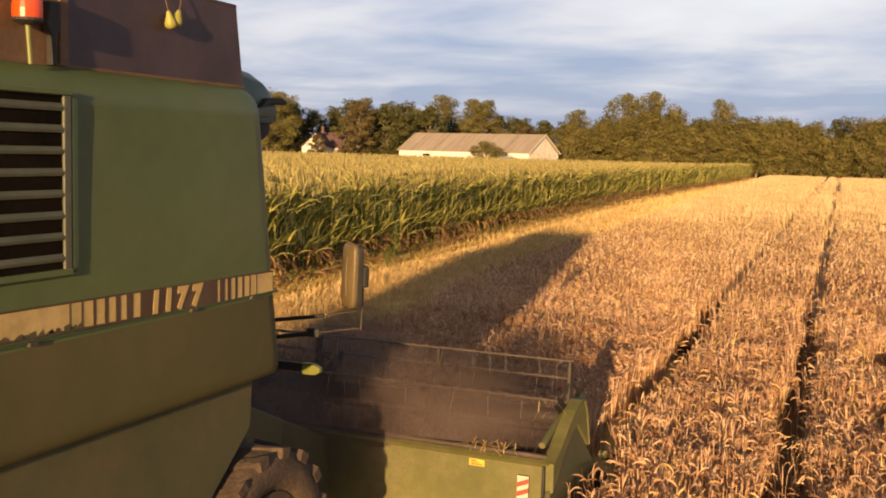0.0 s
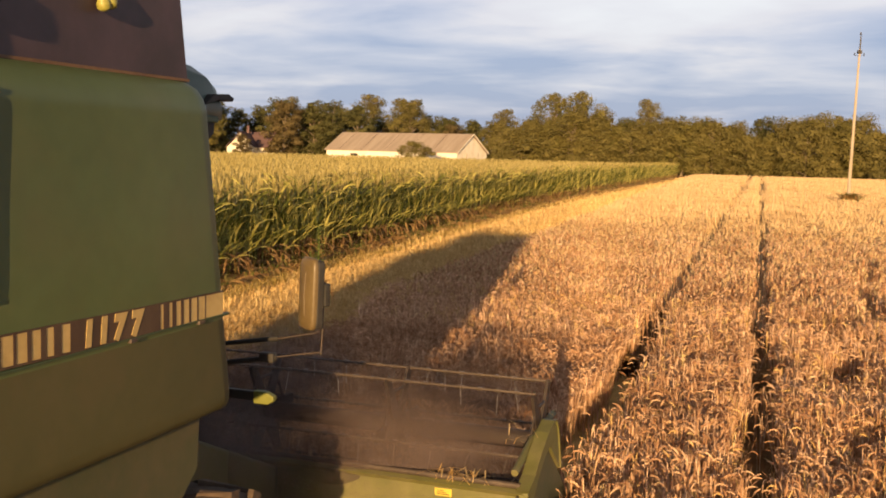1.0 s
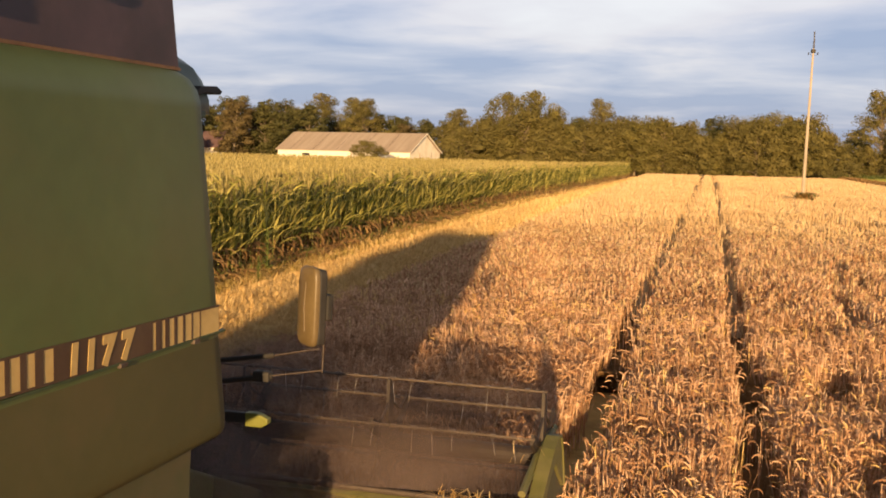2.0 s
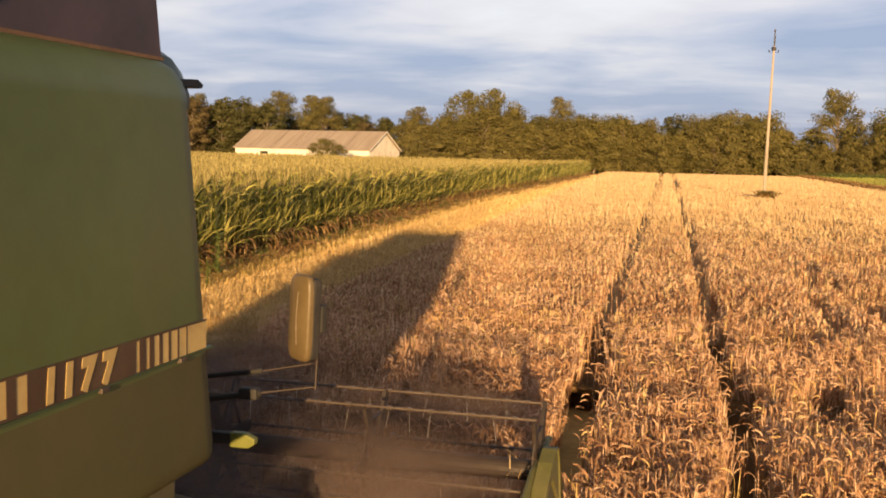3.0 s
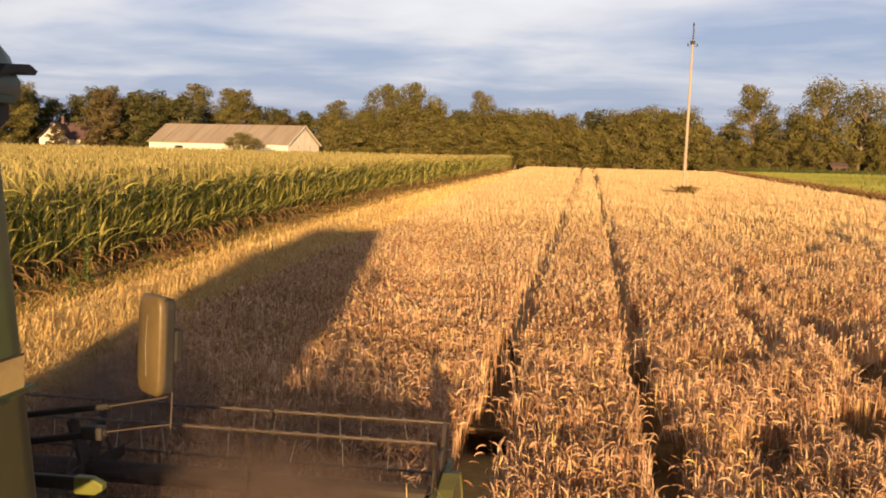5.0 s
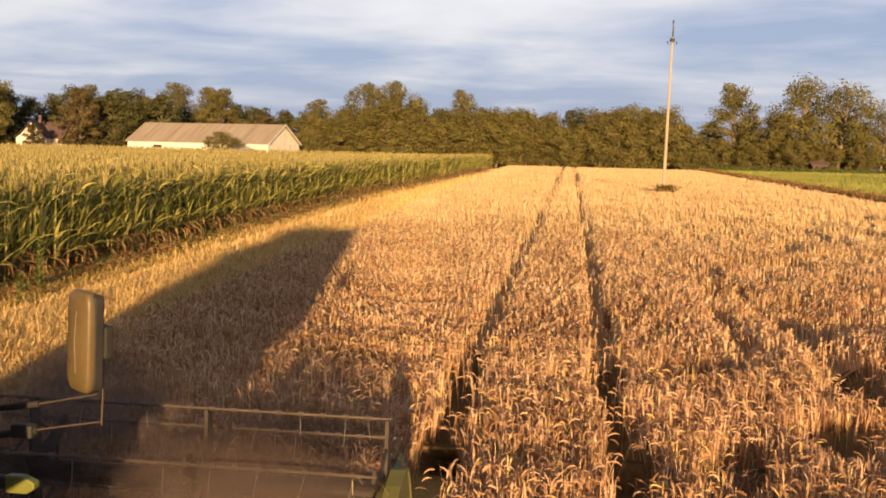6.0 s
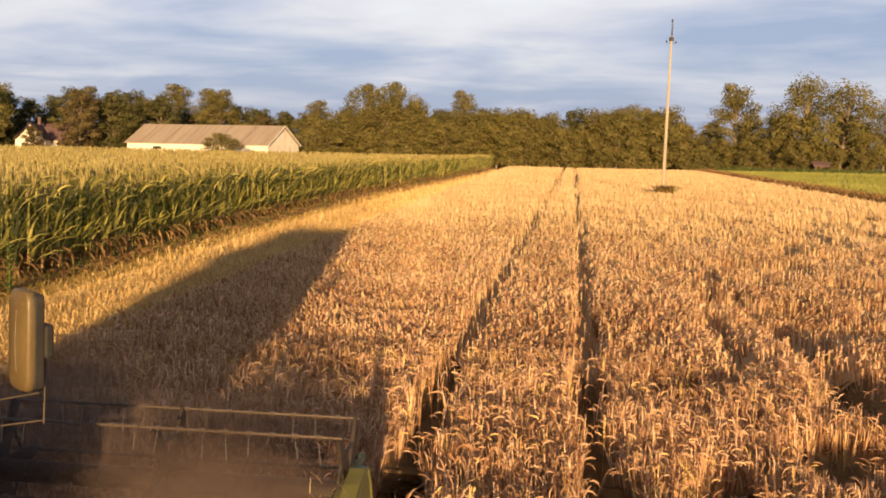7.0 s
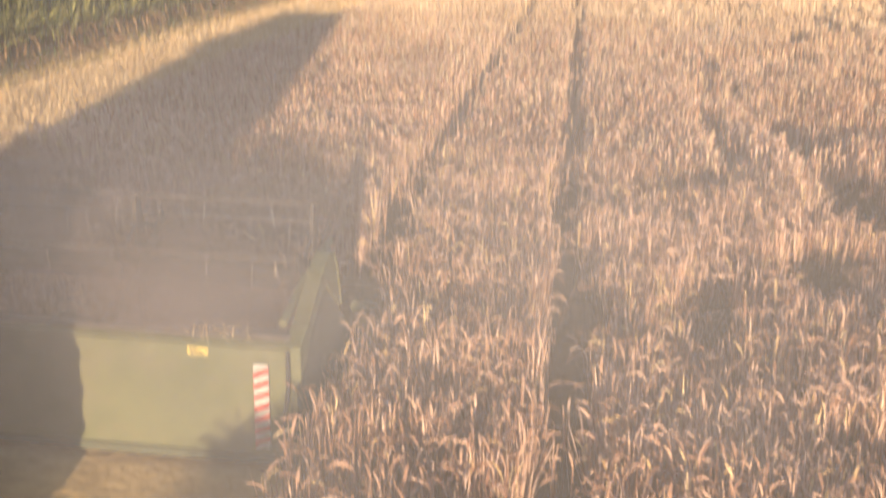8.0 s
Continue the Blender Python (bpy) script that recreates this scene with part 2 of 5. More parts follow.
def part(name, bm, mat, parent=None, label="", smooth=False):
    """Links a bmesh as one mesh object under a thing or a part."""
    me = bpy.data.meshes.new(name)
    bm.to_mesh(me)
    bm.free()
    me.materials.append(mat)
    if smooth:
        for p in me.polygons:
            p.use_smooth = True
    ob = new(name, me)
    if parent is not None:
        ob.parent = parent
    if label:
        tagged(ob, label)
    return ob


def box(x0, x1, y0, y1, z0, z1, bevel=0.0, segments=2, bm=None):
    own = bmesh.new()
    bmesh.ops.create_cube(own, size=1.0)
    bmesh.ops.scale(own, vec=(x1 - x0, y1 - y0, z1 - z0), verts=own.verts)
    bmesh.ops.translate(own, vec=((x0 + x1) / 2, (y0 + y1) / 2, (z0 + z1) / 2), verts=own.verts)
    if bevel:
        bmesh.ops.bevel(own, geom=own.edges[:], offset=bevel, segments=segments, profile=0.5, affect="EDGES")
    return own if bm is None else merge(bm, own)


def merge(bm, other):
    me = bpy.data.meshes.new("joined")
    other.to_mesh(me)
    other.free()
    bm.from_mesh(me)
    bpy.data.meshes.remove(me)
    return bm


def rod(points, r, sides=8, bm=None):
    """A round bar along points, closed at its ends."""
    own = bmesh.new()
    rings = []
    pts = [Vector(p) for p in points]
    for i, p in enumerate(pts):
        d = (pts[min(i + 1, len(pts) - 1)] - pts[max(i - 1, 0)]).normalized()
        a = d.cross(Vector((0, 0, 1)) if abs(d.z) < 0.9 else Vector((1, 0, 0))).normalized()
        b = d.cross(a)
        rr = r[i] if isinstance(r, (list, tuple)) else r
        rings.append([own.verts.new(p + rr * (math.cos(2 * math.pi * k / sides) * a + math.sin(2 * math.pi * k / sides) * b)) for k in range(sides)])
    for q, s in zip(rings, rings[1:]):
        for k in range(sides):
            own.faces.new((q[k], q[(k + 1) % sides], s[(k + 1) % sides], s[k]))
    own.faces.new(rings[0][::-1]); own.faces.new(rings[-1])
    bmesh.ops.recalc_face_normals(own, faces=own.faces[:])
    return own if bm is None else merge(bm, own)


def slab(outline, axis, a, b, bevel=0.0, bm=None):
    """A flat plate: an outline of 2D corners pushed along an axis from a to b."""
    own = bmesh.new()
    def at(p, d):
        return {"x": (d, p[0], p[1]), "y": (p[0], d, p[1]), "z": (p[0], p[1], d)}[axis]
    lo = [own.verts.new(at(p, a)) for p in outline]
    hi = [own.verts.new(at(p, b)) for p in outline]
    own.faces.new(lo[::-1]); own.faces.new(hi)
    for k in range(len(lo)):
        own.faces.new((lo[k], lo[(k + 1) % len(lo)], hi[(k + 1) % len(lo)], hi[k]))
    bmesh.ops.recalc_face_normals(own, faces=own.faces[:])
    if bevel:
        bmesh.ops.bevel(own, geom=own.edges[:], offset=bevel, segments=2, profile=0.5, affect="EDGES")
    return own if bm is None else merge(bm, own)


# ---- ground ----
def grid_sheet(name, xs, ys, height, mat, label, category):
    gx, gy = np.meshgrid(xs, ys)
    v = np.stack([gx, gy, height(gx, gy)], -1).reshape(-1, 3)
    nx = len(xs)
    i = (np.arange(len(ys) - 1)[:, None] * nx + np.arange(nx - 1)).ravel()
    t = np.concatenate([np.stack([i, i + 1, i + nx + 1], -1), np.stack([i, i + nx + 1, i + nx], -1)])
    return tagged(new(name, tri_mesh(name, v, t, [mat])), label, category, kind="structure")


grid_sheet("ground", np.r_[-3000, -1200, -500, np.linspace(-200, 200, 41), 500, 1200, 3000],
           np.r_[-1500, -500, -100, np.linspace(-40, 360, 41), 600, 1200, 3000], lambda x, y: -0.03 + 0 * x,
           M_SOIL, "dry brown soil under the crops reaching to the horizon", "ground")


def band(name, left, right, y0, y1, nx, ny, height, mat, label, category):
    """A strip of ground between two bent edges."""
    ys = np.linspace(y0, y1, ny)
    u = np.linspace(0, 1, nx)
    gy = np.repeat(ys[:, None], nx, 1)
    gx = left(ys)[:, None] * (1 - u) + right(ys)[:, None] * u
    v = np.stack([gx, gy, height(gx, gy)], -1).reshape(-1, 3)
    i = (np.arange(ny - 1)[:, None] * nx + np.arange(nx - 1)).ravel()
    t = np.concatenate([np.stack([i, i + 1, i + nx + 1], -1), np.stack([i, i + nx + 1, i + nx], -1)])
    return tagged(new(name, tri_mesh(name, v, t, [mat])), label, category, kind="structure")


band("stubble_ground", lambda y: corn_edge(y) + 0.1, lambda y: wheat_left(y) + 0.25, -20, 165, 30, 420, lambda x, y: 0.02 + 0.085 * np.maximum(0, bumps(x, y, 2.1, 2)) + 0.03 * np.maximum(0, bumps(x, y, 0.7, 7)),
     M_STUBBLE_GROUND, "cut stubble strip littered with golden straw", "stubble")
tagged(grid_sheet("cut_track", np.linspace(-7.3, -2.2, 12), np.linspace(-30, 17, 60), lambda x, y: -0.012 + 0.01 * bumps(x, y, 0.9, 5),
       M_STUBBLE_GROUND, "freshly cut stubble behind the harvester", "stubble"))
band("meadow", lambda y: wheat_right(y) + 1.5, lambda y: 0 * y + 190.0, 20, 260, 12, 30, lambda x, y: 0.5 + 0.004 * (x - 17) + 0.06 * bumps(x, y, 40, 3),
     M_GRASS, "bright green mown meadow beyond the wheat", "meadow")


# ---- wheat ----
def ribbon(arc, widths):
    """The same ear as a blade that lies in the plane of its own bend."""
    v, t = [], []
    for i, (p, w) in enumerate(zip(arc, widths)):
        d = np.array(arc[min(i + 1, len(arc) - 1)]) - np.array(arc[max(i - 1, 0)])
        n = np.array([0, -d[2], d[1]]) / (np.linalg.norm(d) + 1e-9)
        v += [np.array(p) - n * w / 2, np.array(p) + n * w / 2]
    for i in range(len(arc) - 1):
        a = 2 * i
        t += [(a, a + 1, a + 3), (a, a + 3, a + 2)]
    return np.array(v), np.array(t)


def wheat_plant(bend, ear, seed, detail=2):
    """A dry stem whose ear hangs over, with a withered blade."""
    r = np.random.default_rng(seed)
    pieces = []
    top = 0.57 if detail == 2 else 0.60
    if detail == 2:
        pieces.append(strip([(0, 0, 0.0), (0, 0.03, top)], [0.009, 0.006], (1, 0, 0)))
        arc = [(0, 0.03, top)]
        a, p = math.pi / 2 - 0.1, np.array([0, 0.03, top])
        for k in range(4):
            a -= bend / 4
            p = p + 0.034 * np.array([0, math.cos(a), math.sin(a)]) * (ear / 0.1)
            arc.append(tuple(p))
        pieces.append(strip(arc, [0.004, 0.008, 0.015, 0.015, 0.005], (1, 0, 0)))
        pieces.append(ribbon(arc[1:], [0.006, 0.013, 0.012, 0.004]))
        g = r.uniform(-1, 1, 2)
        pieces.append(strip([(0.01 * g[0], 0.0, 0.30), (0.035 * g[0], 0.03 * g[1], 0.53), (0.06 * g[0], 0.05 * g[1], 0.66)], [0.012, 0.013, 0.003], (0.9, 0.4 * g[1], 0)))
        w = r.uniform(0.011, 0.017)
        f = r.uniform(-1, 1)
        pieces.append(strip([(0, 0, 0.16), (0.03 * f, -0.02, 0.50), (0.08 * f, -0.08, 0.54)], [w * 0.8, w, 0.003], (0.8, 0.6 * f, 0)))
    elif detail == 1:
        pieces.append(strip([(0, 0, 0.1), (0, 0.03, top)], [0.017, 0.014], (1, 0, 0)))
        pieces.append(strip([(0, 0.02, top + 0.04), (0, 0.075, top + 0.03 * (1.0 - bend))], [0.022, 0.026], (0.85, 0.25, 0.4)))
    else:
        for k in range(5):
            q, s = r.uniform(-0.18, 0.18, 2), r.uniform(0.85, 1.1)
            pieces.append(strip([(q[0], q[1], 0.2), (q[0] + r.uniform(-0.05, 0.05), q[1] + 0.05, (top + 0.10) * s)], [0.055, 0.02], (math.cos(k * 0.65), math.sin(k * 0.65), 0)))
    return join(*pieces)


# patches of laid wheat: middle and half widths
LODGED = [(1.32, 31.1, 0.4, 1.1), (1.3, 27.7, 0.45, 0.9), (3.4, 34.0, 0.8, 1.0), (2.05, 24.5, 0.35, 0.8), (1.04, 22.2, 0.22, 1.3), (5.9, 46.2, 0.8, 1.6), (5.7, 37.8, 0.9, 1.0), (2.15, 20.8, 0.4, 1.3), (2.2, 23.1, 0.4, 0.7),
          (0.95, 24.6, 0.16, 1.3), (1.9, 41.8, 0.6, 1.2), (3.7, 47.6, 0.8, 1.4), (2.8, 30.9, 0.5, 0.9), (2.1, 19.4, 0.35, 0.8), (6.2, 42.4, 1.0, 1.2), (4.4, 39.5, 0.7, 0.9), (10.3, 54.0, 1.5, 1.8), (7.5, 52.0, 1.2, 2.2), (2.9, 17.6, 0.5, 1.2), (4.4, 27.0, 0.7, 0.8)]


def wheat_height(x, y):
    """The stand's height from 0 to 1: laid patches and tracks are low."""
    h = 0.92 + 0.07 * bumps(x, y, 2.6, 11) + 0.04 * bumps(x, y, 0.8, 12)
    lodge = bumps(x, y * 0.7, 4.2, 13)
    side = np.clip((x + 0.1 - row_shift(y)) / 1.2, 0, 1) * np.clip((110 - y) / 60, 0, 1)
    h = h - side * 0.25 * np.clip((lodge - 0.3) / 0.35, 0, 1) - 0.04 * side
    h = h - side * 0.75 * np.clip((bumps(x, y * 0.5, 1.25, 14) + 0.25 * lodge - 0.60) / 0.16, 0, 1)
    for cx, cy, rx, ry in LODGED:
        d = ((x - cx) / rx) ** 2 + ((y - cy) / ry) ** 2 + 0.7 * bumps(x, y, 0.6, cx)
        h = h - 0.8 * np.clip((1.3 - d) * 2.0, 0, 1)
    return np.clip(h, 0.15, 1.1)


def track_gap(x, y):
    """How near a wheel track is: 1 in its middle."""
    c = -0.66 + row_shift(y) + 0.04 * np.sin(y * 0.9) + 0.025 * np.sin(y * 2.3 + 1)
    wide = 0.19 + 0.05 * np.sin(y * 1.7) + 0.0045 * np.clip(y - 32, 0, 70)
    second = c - 1.70 - 0.09 * np.clip((y - 16) / 6, 0, 1) - 0.04 * np.sin(y * 1.3)
    return (np.abs(x - c) < wide) | (np.abs(x - second) < wide + 0.03)


def sow(x0, x1, y0, y1, density, detail, size, seed, keep=None):
    """Wheat plants over a rectangle of the plan, less the cut land and the tracks."""
    r = np.random.default_rng(seed)
    n = int((x1 - x0) * (y1 - y0) * density)
    x, y = r.uniform(x0, x1, n), r.uniform(y0, y1, n)
    ok = (x > wheat_left(y)) & (x < wheat_right(y)) & ~(track_gap(x, y) & (r.uniform(0, 1, n) < 0.96))
    ok &= ~((x > HEADER_L - 0.1) & (x < HEADER_R + 0.04) & (y < 16.45))
    ok &= ~((x < HEADER_R + 0.04) & (y < 9.2))
    if keep is not None:
        ok &= keep(x, y)
    x, y = x[ok], y[ok]
    h = wheat_height(x, y)
    full = (h > 0.36) | (r.uniform(0, 1, len(x)) < 0.4)
    x, y, h = x[full], y[full], h[full]
    out = []
    kind = r.integers(0, 5, len(x))
    lie = np.clip((0.72 - h) * 2.2, 0, 1.1)
    # share of the paler material grows with distance, as haze would
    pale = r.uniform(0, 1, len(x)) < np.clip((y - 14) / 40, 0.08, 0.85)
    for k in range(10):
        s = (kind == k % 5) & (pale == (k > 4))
        m = s.sum()
        slot = k // 5
        if m == 0:
            continue
        p = np.stack([x[s], y[s], np.zeros(m)], -1)
        yaw = r.normal(0.3, 1.05, m)
        v, t = stamp(wheat_plant(0.9 + 0.42 * (k % 5), 0.09 + 0.008 * (k % 5), k % 5 + 10 * detail, detail), p, yaw, r.normal(0, 0.16, m) - lie[s], size * r.uniform(0.88, 1.12, m), h[s] / size * r.uniform(0.86, 1.08, m))
        out.append((v, t, slot))
    return out


def near_part(x, y):
    return (x < 3.5 + 0.45 * (y - 8)) & (x > -9.5)


BLEND = np.random.default_rng(77)
WHEAT_LABEL = "ripe golden wheat with drooping ears"
stuff("wheat_field", sow(-9, 8.5, 7.0, 14.5, 380, 2, 1.0, 1, near_part) + sow(-9, 11, 14.5, 21.0, 240, 2, 1.05, 2, near_part),
      [M_WHEAT, M_STRAW], WHEAT_LABEL + " beside wheel tracks", "wheat")
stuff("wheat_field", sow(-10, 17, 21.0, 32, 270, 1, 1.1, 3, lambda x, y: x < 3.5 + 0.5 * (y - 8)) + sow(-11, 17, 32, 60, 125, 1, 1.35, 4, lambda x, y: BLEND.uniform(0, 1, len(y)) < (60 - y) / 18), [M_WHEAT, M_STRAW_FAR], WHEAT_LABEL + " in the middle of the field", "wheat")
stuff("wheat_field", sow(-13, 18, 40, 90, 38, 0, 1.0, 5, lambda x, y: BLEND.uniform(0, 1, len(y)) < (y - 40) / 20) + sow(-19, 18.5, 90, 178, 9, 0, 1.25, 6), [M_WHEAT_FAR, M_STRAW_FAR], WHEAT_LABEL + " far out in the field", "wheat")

stuff("wheat_field", sow(-2.3, 15, -14, 7.0, 45, 1, 1.2, 7) + sow(3.5, 16, 7, 21, 45, 1, 1.2, 8, lambda x, y: ~near_part(x, y)), [M_WHEAT, M_STRAW], WHEAT_LABEL + " on the near side of the field", "wheat")

# the matted lower stand that closes the view between the stems
def stand_height(x, y):
    h = 0.46 * (wheat_height(x, y) - 0.3) + 0.04 * bumps(x, y, 0.5, 8) + np.clip((y - 22) / 30, 0, 1) * 0.16 * wheat_height(x, y) ** 2
    return np.where(track_gap(x, y), -0.02, h)


band("wheat_stand_near", lambda y: 0 * y + HEADER_R + 0.3, wheat_right, -14, 10.05, 60, 80, lambda x, y: stand_height(x, y), M_STEMS, "matted lower stems of the ripe wheat, darkened for the shade between them", "wheat")
band("wheat_stand_far", lambda y: wheat_left(y) + 0.3, wheat_right, 22.0, 178, 120, 300, stand_height, M_WHEAT_FAR, "matted ripe wheat far out in the field, paled as by haze", "wheat")
band("wheat_stand", lambda y: np.where(y < 16.6, HEADER_R + 0.25, wheat_left(y) + 0.3), wheat_right, 10.0, 22.1, 240, 85, stand_height, M_STEMS, "matted lower stems of the ripe wheat, darkened for the shade between them", "wheat")


# the swathe that the cutter takes during the shot: bands of plants that tip into the reel and go down
def make_swathe_bands():
    out = []
    for k in range(18):
        y0 = 9.45 + 0.4 * k
        r = np.random.default_rng(100 + k)
        n = 620
        x, y = r.uniform(HEADER_L, HEADER_R - 0.03, n), r.uniform(-0.2, 0.2, n)
        gone = track_gap(x, y + y0)
        pieces = []
        for j in range(3):
            s = (np.arange(n) % 3 == j) & ~gone
            m = s.sum()
            p = np.stack([x[s] - (HEADER_L + HEADER_R) / 2, y[s], np.zeros(m)], -1)
            v, t = stamp(wheat_plant(1.0 + 0.6 * j, 0.10, 50 + j, 2), p, r.normal(0.5, 1.3, m), r.normal(0, 0.14, m), r.uniform(0.9, 1.1, m), wheat_height(x[s], y[s] + y0))
            pieces.append((v, t, 0))
        ob = stuff("wheat_band", pieces, [M_WHEAT], "band of standing ripe wheat before the cutter bar", "wheat")
        ob["group"] = "wheat being cut"
        out.append((ob, y0))
    return out


SWATHE = make_swathe_bands()


# ---- stubble and straw ----
def make_straw():
    r = RNG
    pieces = []
    blade = strip([(0, -0.14, 0.0), (0, 0.0, 0.02), (0, 0.14, 0.0)], [0.007, 0.008, 0.005], (1, 0, 0))
    curl = strip([(0, -0.12, 0.0), (0.03, -0.02, 0.05), (0.02, 0.10, 0.01)], [0.007, 0.008, 0.004], (1, 0, 0))
    stalk = strip([(0, 0, 0), (0, 0.01, 0.11)], [0.015, 0.011], (1, 0, 0))
    for tmpl, y0, y1, n, size in ((blade, 12, 32, 24000, 1.1), (curl, 12, 32, 26000, 1.2), (stalk, 12, 32, 46000, 0.85), (blade, 32, 60, 12000, 1.8), (curl, 32, 60, 13000, 1.8), (stalk, 32, 70, 38000, 1.25), (stalk, 70, 165, 22000, 1.7), (blade, 60, 160, 8000, 2.8)):
        y = r.uniform(y0, y1, n)
        u = r.uniform(0, 1, n)
        # straw thinned beside the wheat, so the strip reads dark like the shade there
        u = np.where((u > 0.86) & (r.uniform(0, 1, n) < 0.7), u * 0.9 - 0.1, u)
        x = corn_edge(y) + 0.8 + u * (wheat_left(y) + 0.2 - corn_edge(y) - 0.8)
        swath = np.exp(-((u - 0.38) / 0.2) ** 2)
        z = 0.03 + swath * 0.22 * r.uniform(0, 1, n) * (0.6 + 0.4 * bumps(x, y, 1.4, 4))
        if tmpl is stalk:
            z = np.full(n, 0.02)
        v, t = stamp(tmpl, np.stack([x, y, np.maximum(z, 0.02)], -1), np.where(r.uniform(0, 1, n) < 0.6, r.normal(0.05, 0.5, n), r.uniform(0, 6.28, n)), r.normal(0.25, 0.3 if tmpl is stalk else 0.8, n), size * r.uniform(0.7, 1.3, n))
        pieces.append((v, t, 0))
    stuff("straw", pieces, [M_STRAW], "loose golden straw and short stubble lying on the cut strip", "straw")


make_straw()


# ---- corn ----
def corn_leaf(base, length, yaw, up, droop, width, twist=0.25):
    pts, p, a = [], np.array([0.0, 0.0, base]), up
    for k in range(5):
        pts.append(p.copy())
        p = p + length / 4 * np.array([math.cos(a) * math.cos(yaw), math.cos(a) * math.sin(yaw), math.sin(a)])
        a -= droop / 4
    return strip(pts, [width * 0.6, width, width * 0.9, width * 0.55, 0.006], (-math.sin(yaw) * math.cos(twist), math.cos(yaw) * math.cos(twist), math.sin(twist)))


def corn_plant(seed, low=0.5):
    r = np.random.default_rng(seed)
    green = [strip([(0, 0, 0), (0, 0, 2.0)], [0.03, 0.015], (1, 0, 0)), strip([(0, 0, 0), (0, 0, 2.0)], [0.03, 0.015], (0, 1, 0))]
    z, yaw = low, 0.3
    while z < 1.95:
        green.append(corn_leaf(z, r.uniform(0.65, 1.0), yaw + r.normal(0, 0.6), r.uniform(0.95, 1.4), r.uniform(0.6, 2.1), r.uniform(0.045, 0.075), r.normal(0.2, 0.5)))
        z, yaw = z + r.uniform(0.16, 0.25), (r.normal(0.0, 0.5) if r.uniform(0, 1) < 0.62 else yaw + math.pi)
    top = []
    for k in range(6):
        a, q = r.uniform(0, 6.28), r.uniform(0.05, 0.16)
        top.append(strip([(0, 0, 1.95), (q * 0.5 * math.cos(a), q * 0.5 * math.sin(a), 2.15), (q * math.cos(a), q * math.sin(a), 2.3 + r.uniform(-0.05, 0.08))], [0.02, 0.024, 0.01], (math.cos(a + 1.57), math.sin(a + 1.57), 0)))
    dry = [corn_leaf(r.uniform(0.15, 0.75), r.uniform(0.4, 0.75), r.uniform(0, 6.28), 0.3, r.uniform(1.5, 2.6), 0.06) for _ in range(6)]
    return join(*green), join(*top), join(*dry)


def far_corn(seed):
    r = np.random.default_rng(seed)
    green = [strip([(0, 0, 1.5), (0.12 * math.cos(a), 0.12 * math.sin(a), 1.9), (0.4 * math.cos(a), 0.4 * math.sin(a), 1.85)], [0.09, 0.1, 0.02], (-math.sin(a), math.cos(a), 0.2)) for a in (1.4 + r.normal(0, 0.4), 4.5 + r.normal(0, 0.4))]
    top = [strip([(0, 0, 1.8), (0.14 * math.cos(a), 0.14 * math.sin(a), 2.32)], [0.05, 0.03], (math.cos(a + 1.57), math.sin(a + 1.57), 0)) for a in r.uniform(0, 6.28, 4)]
    return join(*green), join(*top)


def make_corn():
    r = RNG
    kinds = [corn_plant(k) for k in range(6)]
    tops = [corn_plant(20 + k, 1.5) for k in range(4)]
    far_tops = [far_corn(30 + k) for k in range(4)]
    pieces = []
    def plant(models, x, y, size, parts):
        k = r.integers(0, len(models), len(x))
        for j in range(len(models)):
            s = k == j
            m = s.sum()
            if not m:
                continue
            p = np.stack([x[s], y[s], np.zeros(m)], -1)
            yaw, lean, sc = r.normal(0, 0.5, m), r.normal(-0.05, 0.06, m), size * r.uniform(0.9, 1.08, m)
            for slot in parts:
                v, t = stamp(models[j][slot], p, yaw, lean, sc)
                pieces.append((v, t, slot))
    # the outer rows, seen from the side
    for row in range(4):
        y = np.arange(12, 75, 0.19 + 0.03 * row)
        y = y + r.normal(0, 0.04, len(y))
        plant(kinds, corn_edge(y) - 0.75 * row + r.normal(0, 0.05, len(y)), y, 1.0, (0, 1, 2) if row < 2 else (0, 1))
    for row in range(3):
        y = np.arange(75, 165, 0.4)
        y = y + r.normal(0, 0.08, len(y))
        plant(kinds, corn_edge(y) - 0.75 * row + r.normal(0, 0.1, len(y)), y, 1.05, (0, 1, 2) if row < 1 else (0, 1))
    # the field behind shows only its tops
    for depth, y0, y1, n in ((14, 14, 60, 8000), (40, 30, 100, 10000), (95, 60, 165, 9000)):
        y = r.uniform(y0, y1, n)
        x = corn_edge(y) - 2.8 - r.uniform(0, 1, n) ** 1.2 * depth
        plant(far_tops, x, y, 1.0, (0, 1))
    stuff("corn_field", pieces, [M_CORN_LEAF, M_CORN_TOP, M_CORN_DRY], "tall green corn with yellow tassels and dry lower leaves", "corn")
    band("corn_stand", lambda y: 0 * y - 150.0, lambda y: corn_edge(y) - 3.0, 12, 165, 60, 90, lambda x, y: 1.60 + 0.08 * bumps(x, y, 1.5, 6), M_CORN_TOP, "closed tops of the corn field", "corn")


make_corn()


